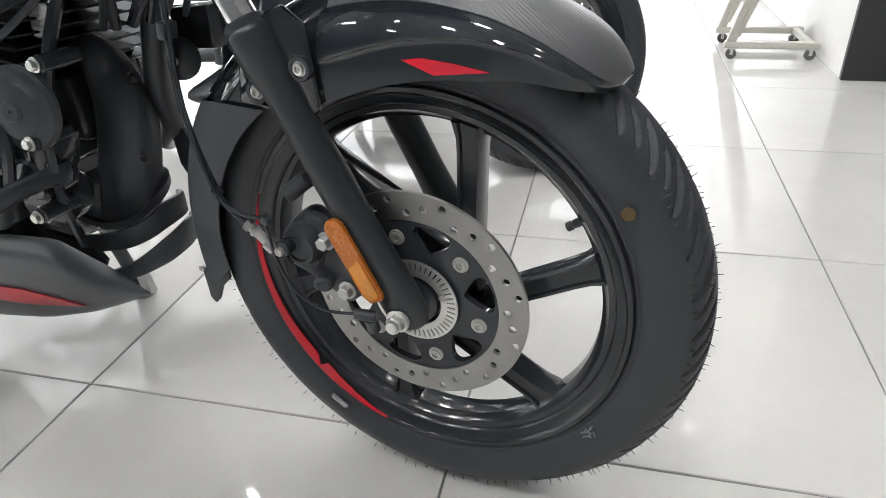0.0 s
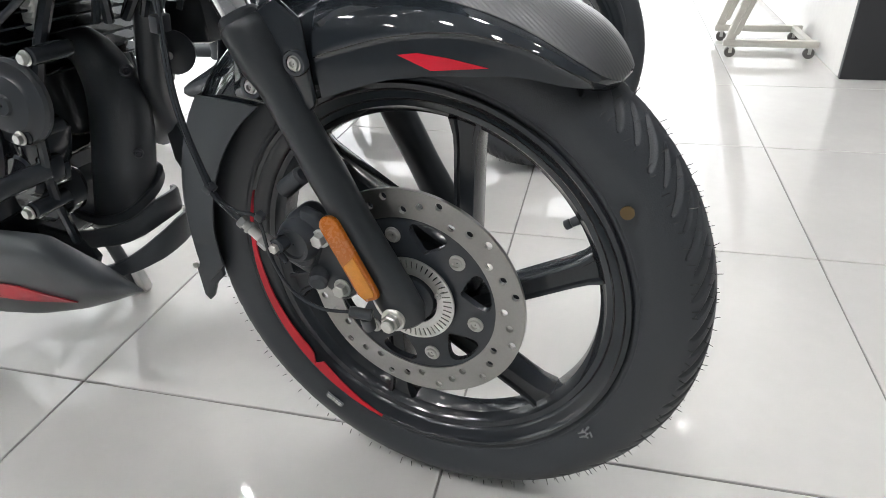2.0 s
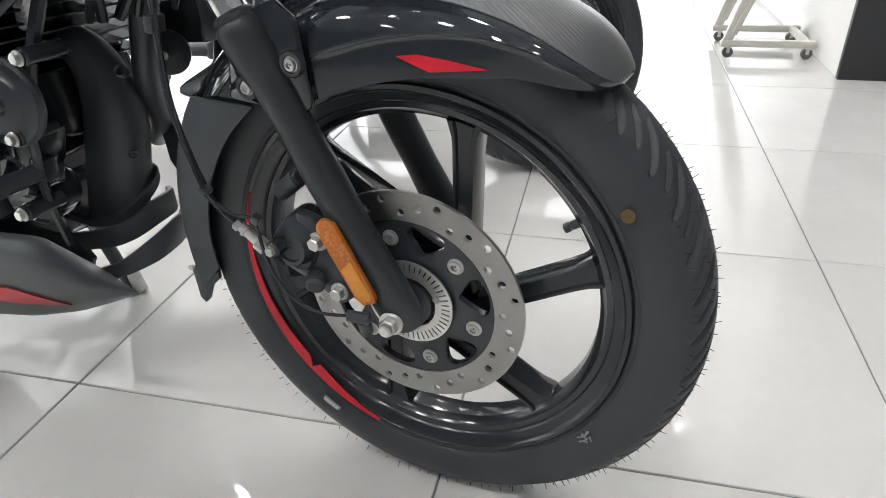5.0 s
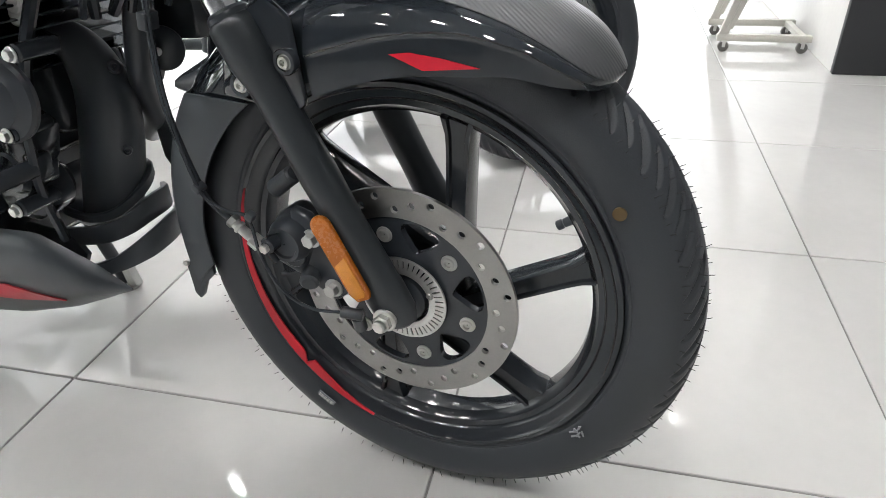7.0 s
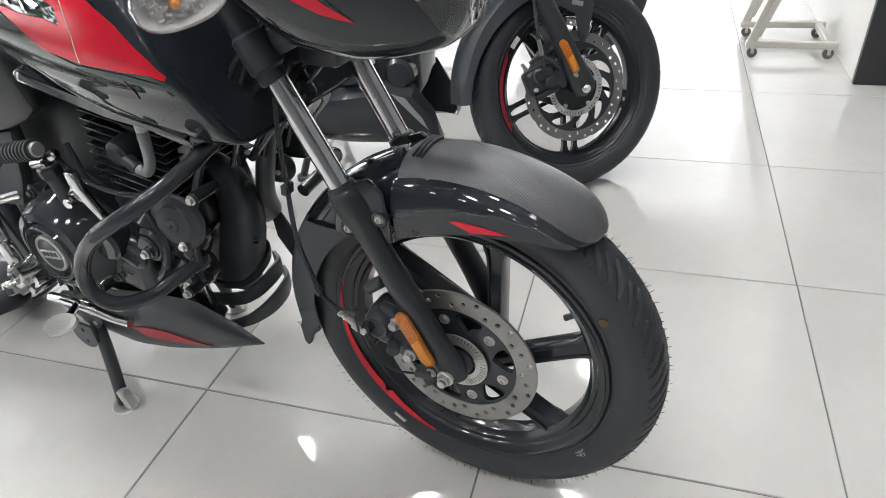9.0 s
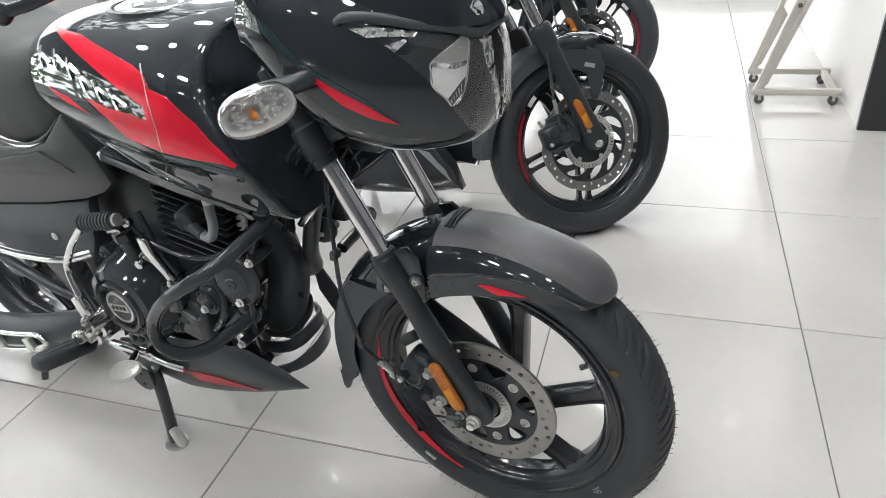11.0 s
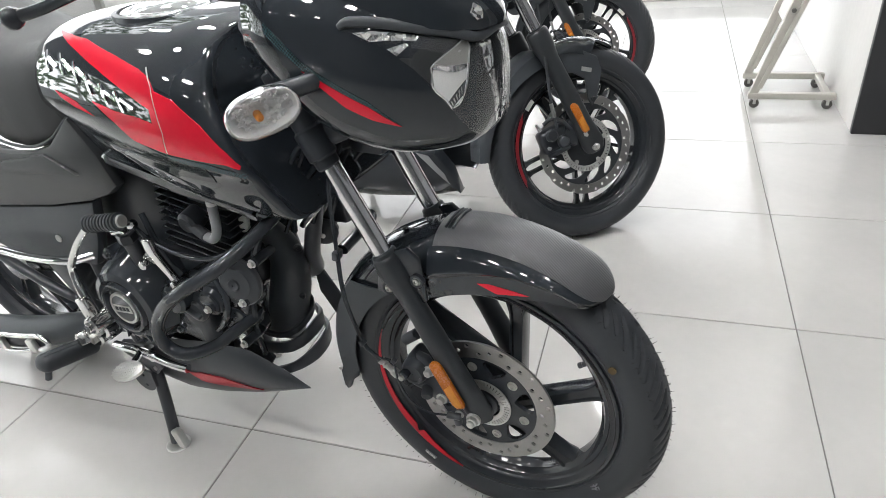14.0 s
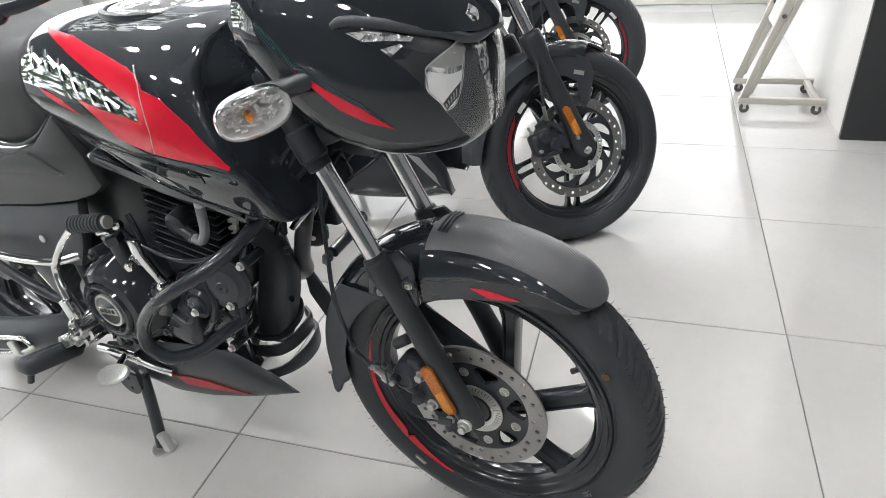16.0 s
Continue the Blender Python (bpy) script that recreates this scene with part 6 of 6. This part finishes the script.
bike = holder("motorcycle", pose(-0.134, 0.6054, -0.003, 0, 0, -10.2), "glossy black and red commuter motorcycle on its stand", "motorcycle", "showroom motorcycles")
front_wheel(bike).location = (0, 0, 0.003)
for y, side in ((-0.079, -1), (0.08, 1)):
    fork_leg(bike, y, side).location = (0, 0, 0.003)
fender(bike).location = (0, 0, 0.006)
caliper(bike).location = (0, 0, 0.004)
tank(bike).location = (-0.007, 0, 0.005)
seat(bike).location = (-0.006, 0, 0.004)
for s in (-1, 1):
    side_panel(bike, s).location = (-0.003, 0, 0.003)
engine(bike).location = (-0.006, 0, 0.007)
exhaust(bike).location = (-0.007, 0, 0.008)
belly(bike)
frame_tubes(bike)
crash_guard(bike)
foot_controls(bike)
fairing(bike).location = (0, 0, 0.008)
handlebar(bike).location = (-0.018, 0, 0.016)
rear_wheel(bike, -1.32)


# ---- the streetfighter motorcycles behind ----
def street_bike(m, tape, sweep, swing):
    bk = holder("motorcycle", m, "matt black streetfighter motorcycle with forked wheel spokes", "motorcycle", "showroom motorcycles")
    pivot = Matrix.Translation((-0.24, 0, 0.74))
    turn = pivot @ Matrix.Rotation(radians(swing), 4, FD) @ pivot.inverted()
    rim = rim_mesh(bk)
    rim["label"] = "black twin-spoke alloy front wheel"
    tyre_mesh(rim, 420, 1.1, 34)
    whiskers(rim, 9)
    for k in range(5):
        b = radians(-88 + 72 * k)
        for o in (-0.016, 0.016):
            spoke(rim, b, o, 0.009, 0.012, 0.03, 0.187, 0.012)
    part("hub", lathe([(-0.05, 0.016), (-0.05, 0.034), (-0.02, 0.045), (0.02, 0.045), (0.05, 0.034), (0.05, 0.016)], 40, 0, HUB), SATIN, rim)
    disc_plate(rim, 0.15, 0.122, -0.05, 10)
    holes = []
    for k in range(10):
        pts = []
        for q in range(16):
            a = 2 * math.pi * q / 16
            rr, tt = 0.092 + 0.024 * math.cos(a), 0.0175 * math.sin(a) * (1 + 0.3 * math.cos(a))
            b = radians(36 * k) - 0.35 * (rr - 0.09) / 0.03
            pts.append((rr * math.cos(b) - tt * math.sin(b), HUB + rr * math.sin(b) + tt * math.cos(b)))
        holes.append(pts)
    part("disc_carrier", plate(circle(0, HUB, 0.123, 120), -0.051, -0.046, [*holes, circle(0, HUB, 0.03, 32)]), SATIN, rim, "black carrier with curved arms")
    tone_ring(rim, 0.081, 0.064, -0.056, 52)
    for k in range(5):
        a = radians(20 + 72 * k)
        part("disc_bolt", panhead((0.06 * math.cos(a), -0.057, HUB + 0.06 * math.sin(a)), (0, -1, 0), 0.007, 0.004), STEEL, rim)
    arc_tape(rim, tape, tape + 62 * sweep, 0.208, 0.2185, -0.0352, DEEPRED, 0.1, 0.1, label="dark red rim tape")
    arc_tape(rim, tape - 12 * sweep, tape - 3 * sweep, 0.205, 0.2185, -0.0352, WHITE, label="silver rim tape")
    made = [rim]
    for y, sd in ((-0.1, -1), (0.09, 1)):
        made.append(fork_leg(bk, y, sd, wide=1.4, reach=1.3))
    cal = part("brake_caliper", joined(box((-0.115, -0.07, 0.325), (0.085, 0.05, 0.07), (0, -20, 0), 0.014, 3), rod((-0.128, -0.09, 0.338), (-0.128, -0.106, 0.338), 0.019, 24, 0.005), rod((-0.092, -0.09, 0.318), (-0.092, -0.106, 0.318), 0.019, 24, 0.005), box((-0.06, -0.085, 0.34), (0.05, 0.02, 0.07), (0, 20, 0), 0.006), box((-0.106, -0.098, 0.29), (0.07, 0.02, 0.012), (0, -20, 0), 0.004), tube([(-0.15, -0.09, 0.37), (-0.13, -0.1, 0.385), (-0.095, -0.1, 0.375), (-0.07, -0.1, 0.35)], 0.006, 10, 5)), SATIN, bk, "black twin piston caliper")
    part("pad_pin", rod((-0.14, -0.101, 0.302), (-0.14, -0.11, 0.302), 0.006, 6, 0.001), STEEL, cal)
    part("bleed_nipple", joined(rod((-0.158, -0.085, 0.352), (-0.172, -0.085, 0.372), 0.0042, 10, 0.001), rod((-0.158, -0.085, 0.352), (-0.163, -0.085, 0.36), 0.006, 6, 0.001)), STEEL, cal, "small steel bleed nipple")
    for p in ((-0.03, -0.112, 0.335), (-0.062, -0.112, 0.42)):
        part("caliper_bolt", hexbolt(p, (0, -1, 0), 0.0088, 0.01), STEEL, cal)
    part("brake_hose", tube([(-0.16, -0.1, 0.7), (-0.15, -0.115, 0.58), (-0.14, -0.12, 0.46), (-0.12, -0.115, 0.36)], 0.0045, 8, 6), RUBBER, cal)
    part("hose_end", rod((-0.137, -0.12, 0.43), (-0.127, -0.118, 0.39), 0.006, 8, 0.001), STEEL, cal)
    made.append(cal)
    # mudguard: stays, pointed crown and rear flap
    st = part("front_fender", joined(*[plate([(-0.13, 0.56), (-0.03, 0.575), (0.03, 0.55), (0.045, 0.51), (0.028, 0.43), (0.012, 0.41), (0.0, 0.43), (-0.01, 0.49), (-0.05, 0.51), (-0.11, 0.5)], s * 0.078, s * 0.07, bev=0.003) for s in (-1, 1)]), MATTE, bk, "matt black mudguard carrier")
    part("badge_plate", box((-0.005, -0.0795, 0.515), (0.032, 0.002, 0.012), (0, 12, 0)), STEEL, st, "small silver sticker")
    part("stay_bolt", panhead((0.015, -0.079, 0.43), (0, -1, 0), 0.008, 0.004), SATIN, st)
    rows = []
    for k in range(31):
        t = k / 30
        a = radians(66 + 54 * t)
        w = 0.004 + 0.078 * min(1, t * 1.9) ** 0.75
        r = 0.304 + 0.008 * math.sin(math.pi * t)
        drop = 0.006 + 0.008 * t + 0.05 * max(0.0, min((t - 0.3) / 0.1, (1.0 - t) / 0.6))
        rows.append([Vector((q * math.cos(a), y, HUB + q * math.sin(a))) for y, q in ((-w, r - drop), (-w * 0.96, r - 0.012 - 0.3 * drop), (-w * 0.6, r - 0.003), (0, r + 0.005), (w * 0.6, r - 0.003), (w * 0.96, r - 0.012 - 0.3 * drop), (w, r - drop), (w * 0.9, r - drop), (w * 0.55, r - 0.013), (-w * 0.55, r - 0.013), (-w * 0.9, r - drop))])
    part("crown", skin(rows), SEMI, st, "glossy pointed mudguard crown", sharp=50)
    rows = []
    for k in range(21):
        t = k / 20
        a = radians(118 + 66 * t)
        w, ro, ri = 0.07 - 0.012 * t, 0.322 + 0.012 * t, 0.268 + 0.04 * t
        rows.append([Vector((q * math.cos(a), y, HUB + q * math.sin(a))) for y, q in ((-w, ri), (-w, ro - 0.012), (-w * 0.8, ro), (w * 0.8, ro), (w, ro - 0.012), (w, ri), (w * 0.95, ri), (w * 0.75, ro - 0.004), (-w * 0.75, ro - 0.004), (-w * 0.95, ri))])
    part("mud_flap", skin(rows), MATTE, st, "matt grey black mud flap", sharp=45)
    made.append(st)
    for o in made:
        o.matrix_basis = turn @ o.matrix_basis
    # body
    for s in (-1, 1):
        rings = []
        for x, zt, zb, y in ((-0.98, 0.2, 0.16, 0.1), (-0.85, 0.27, 0.13, 0.13), (-0.65, 0.31, 0.13, 0.145), (-0.5, 0.34, 0.14, 0.15), (-0.42, 0.33, 0.15, 0.145), (-0.37, 0.25, 0.155, 0.13), (-0.352, 0.17, 0.16, 0.12)):
            h = zt - zb
            rings.append([Vector((x, s * a, z)) for a, z in ((y - 0.03, zt), (y, zt - 0.15 * h), (y + 0.006, zt - 0.5 * h), (y - 0.01, zt - 0.85 * h), (y - 0.04, zb), (y - 0.05, zb + 0.06 * h), (y - 0.03, zt - 0.5 * h), (y - 0.035, zt - 0.1 * h))])
        cow = part("belly_cowl", skin(rings), SEMI, bk, "glossy black angular belly cowl", sharp=40)
        part("decal", film([(-0.48, 0.31), (-0.44, 0.3), (-0.395, 0.24), (-0.38, 0.2), (-0.42, 0.25)], cow, side=s), GREYP, cow)
    eng = part("engine", joined(box((-0.6, 0, 0.4), (0.38, 0.2, 0.26), bev=0.035, segs=3), box((-0.5, 0, 0.56), (0.2, 0.18, 0.2), (0, 10, 0), 0.03), rod((-0.62, -0.09, 0.4), (-0.62, -0.14, 0.4), 0.085, 36, 0.014), rod((-0.46, -0.08, 0.36), (-0.46, -0.13, 0.36), 0.045, 28, 0.01)), SEMI, bk, "black liquid cooled engine")
    for i in range(6):
        part("engine_bolt", hexbolt((-0.62 + 0.09 * math.cos(i * 1.05), -0.135, 0.4 + 0.09 * math.sin(i * 1.05)), (0, -1, 0), 0.006, 0.006), STEEL, eng)
    part("radiator", joined(box((-0.33, 0, 0.56), (0.035, 0.24, 0.2), (0, 20, 0), 0.008), *[box((-0.312 - 0.0035 * i, 0, 0.48 + 0.016 * i), (0.006, 0.21, 0.004), (0, 20, 0)) for i in range(11)]), SATIN, bk, "black radiator")
    fr = part("frame", joined(tube([(-0.24, 0, 0.85), (-0.4, -0.1, 0.72), (-0.65, -0.13, 0.62), (-0.82, -0.11, 0.42), (-0.85, -0.1, 0.28)], 0.022, 12, 6), tube([(-0.24, 0, 0.85), (-0.4, 0.1, 0.72), (-0.65, 0.13, 0.62), (-0.82, 0.11, 0.42), (-0.85, 0.1, 0.28)], 0.022, 12, 6), rod((-0.2, 0, 0.7), (-0.27, 0, 0.9), 0.032, 20, 0.004), tube([(-0.85, -0.1, 0.3), (-1.1, -0.11, 0.3), (-1.34, -0.12, 0.297)], 0.02, 12, 4), tube([(-0.85, 0.1, 0.3), (-1.1, 0.11, 0.3), (-1.34, 0.12, 0.297)], 0.02, 12, 4)), SATIN, bk, "black perimeter frame")
    part("clamp", joined(box((-0.2, 0, 0.745), (0.07, 0.17, 0.034), (0, -24, 0), 0.012), *[rod(leg_point(y, 0.46), leg_point(y, 0.51), 0.03, 20, 0.006) for y in (-0.1, 0.09)]), SATIN, fr)
    sec = []
    for x, top, w, bot in ((-0.85, 0.8, 0.08, 0.72), (-0.78, 0.87, 0.11, 0.68), (-0.62, 0.93, 0.15, 0.66), (-0.45, 0.95, 0.17, 0.62), (-0.33, 0.92, 0.17, 0.58), (-0.26, 0.84, 0.15, 0.6)):
        sec.append((x, [(w * a, bot + (top - bot) * b, 0.0) for a, b in ((0, 1), (0.5, 0.96), (0.85, 0.78), (1, 0.5), (0.93, 0.25), (0.7, 0), (0, 0))]))
    part("fuel_tank", shell(sec), GLOSS, bk, "dark angular fuel tank", sharp=50)
    sec = []
    for x, top, w, bot in ((-1.4, 0.95, 0.08, 0.86), (-1.2, 0.9, 0.12, 0.78), (-0.98, 0.84, 0.13, 0.74), (-0.82, 0.84, 0.1, 0.75)):
        sec.append((x, [(w * a, bot + (top - bot) * b, 0.0) for a, b in ((0, 1), (0.7, 0.95), (1, 0.6), (0.95, 0.1), (0.6, 0), (0, 0))]))
    part("seat", shell(sec), SEATM, bk, "matt black saddle", sharp=50)
    sec = []
    for x, top, w, bot in ((-0.2, 1.0, 0.14, 0.8), (-0.12, 0.99, 0.13, 0.78), (-0.04, 0.95, 0.1, 0.79), (0.01, 0.9, 0.06, 0.82)):
        sec.append((x, [(w * a, bot + (top - bot) * b, 0.0) for a, b in ((0, 1), (0.6, 0.93), (0.95, 0.6), (1, 0.35), (0.6, 0.05), (0, 0))]))
    part("headlamp_cowl", shell(sec), GLOSS, bk, "black angular headlamp cowl", sharp=50)
    rw = rim_mesh(bk)
    rw.name = "rear_wheel"
    tyre_mesh(rw, 300, 1.4, 34)
    for k in range(5):
        for o in (-0.016, 0.016):
            spoke(rw, radians(20 + 72 * k), o, 0.01, 0.013, 0.03, 0.187, 0.014)
    rw.location = (-1.363, 0, 0)
    for s in (-1, 1):
        lg = part("centre_stand_leg", tube([(-0.74, s * 0.1, 0.26), (-0.78, s * 0.14, 0.12), (-0.81, s * 0.16, 0.03)], 0.012, 10, 5), SATIN, bk, "black stand leg")
        part("stand_foot", rod((-0.815, s * 0.16, 0.0), (-0.812, s * 0.16, 0.03), 0.02, 14, 0.004), RUBBER, lg)
    part("stand_bar", tube([(-0.7, -0.16, 0.14), (-0.76, -0.05, 0.09), (-0.8, 0.14, 0.08)], 0.009, 10, 5), STEEL, bk, "bare steel stand bar")
    part("horn", lathe_on((-0.3, -0.13, 0.5), (0.2, -1, 0), [(0, 0.002), (0, 0.04), (0.008, 0.041), (0.014, 0.03), (0.018, 0.01), (0.018, 0.002)], 28), SATIN, bk)
    return bk


for x, y, tape, sweep, swing in ((-0.131, 1.699, 150, 1, 37), (-0.23, 2.84, 38, -1, -6)):
    steer = Matrix.Translation((-0.24, 0, 0.74)) @ Matrix.Rotation(radians(swing), 4, FD) @ Matrix.Translation((0.24, 0, -0.74))
    w0 = steer @ Vector((0, 0, HUB))
    street_bike(pose(x - w0.x, y - w0.y, 0.2835 - w0.z), tape, sweep, swing)


def display_stand():
    """A cream enamelled rolling stand with a sloping board."""
    ob = holder("display_stand", pose(0.5, 2.842, 0), "cream painted steel display stand on castors", "stand")
    for y in (0.0, 0.286):
        part("base_rail", box((0.143, y, 0.055), (0.345, 0.03, 0.026), bev=0.003), CARTM, ob)
        part("post", moved(box((0, 0, 0.6), (0.034, 0.026, 1.2), bev=0.003), pose(-0.012, y, 0.05, 0, 15.5, 0)), CARTM, ob)
        part("brace", moved(box((0, 0, 0.3), (0.02, 0.012, 0.6), bev=0.002), pose(0.012, y - 0.012, 0.09, 0, 18, 0)), CARTM, ob)
    part("cross_rail", box((0.285, 0.143, 0.055), (0.026, 0.28, 0.022), bev=0.003), CARTM, ob)
    for z in (0.5, 0.95):
        part("cross_rail", box((-0.012 + 0.277 * z, 0.143, 0.05 + z), (0.022, 0.28, 0.022), bev=0.003), CARTM, ob)
    part("board", moved(box((0, 0.143, 0.62), (0.008, 0.2, 0.7), bev=0.002), pose(0.0, 0, 0.09, 0, 15.5, 0)), WHITE, ob, "blank white board")
    for y in (0.0, 0.286):
        part("knob", rod((0.09, y - 0.012, 0.415), (0.09, y - 0.026, 0.415), 0.009, 10, 0.002), CASTOR, ob)
        for x in (0.0, 0.287):
            cs = part("castor", lathe([(-0.01, 0.005), (-0.01, 0.0185), (-0.007, 0.0205), (0.007, 0.0205), (0.01, 0.0185), (0.01, 0.005)], 24, 0, 0.0205), CASTOR, ob, "grey rubber castor")
            cs.location = (x, y, 0)
            part("fork", joined(box((0, 0, 0.0425), (0.02, 0.03, 0.008), bev=0.002), box((0, 0.0125, 0.031), (0.012, 0.003, 0.024)), box((0, -0.0125, 0.031), (0.012, 0.003, 0.024))), STEEL, cs)
    return ob


display_stand()



# ---- floor tiles ----
tile_bm = box((0, 0, -0.0045), (0.597, 0.597, 0.009), bev=0.0012, segs=1)
tile0 = part("tile", tile_bm, TILE, floor, smooth=False)
for i in range(-8, 6):
    for j in range(-7, 7):
        t = tile0 if (i, j) == (-8, -7) else new("tile", tile0.data)
        t.parent = floor
        t.location = (GX + (i + 0.5) * SIDE, GY + (j + 0.5) * SIDE, 0)
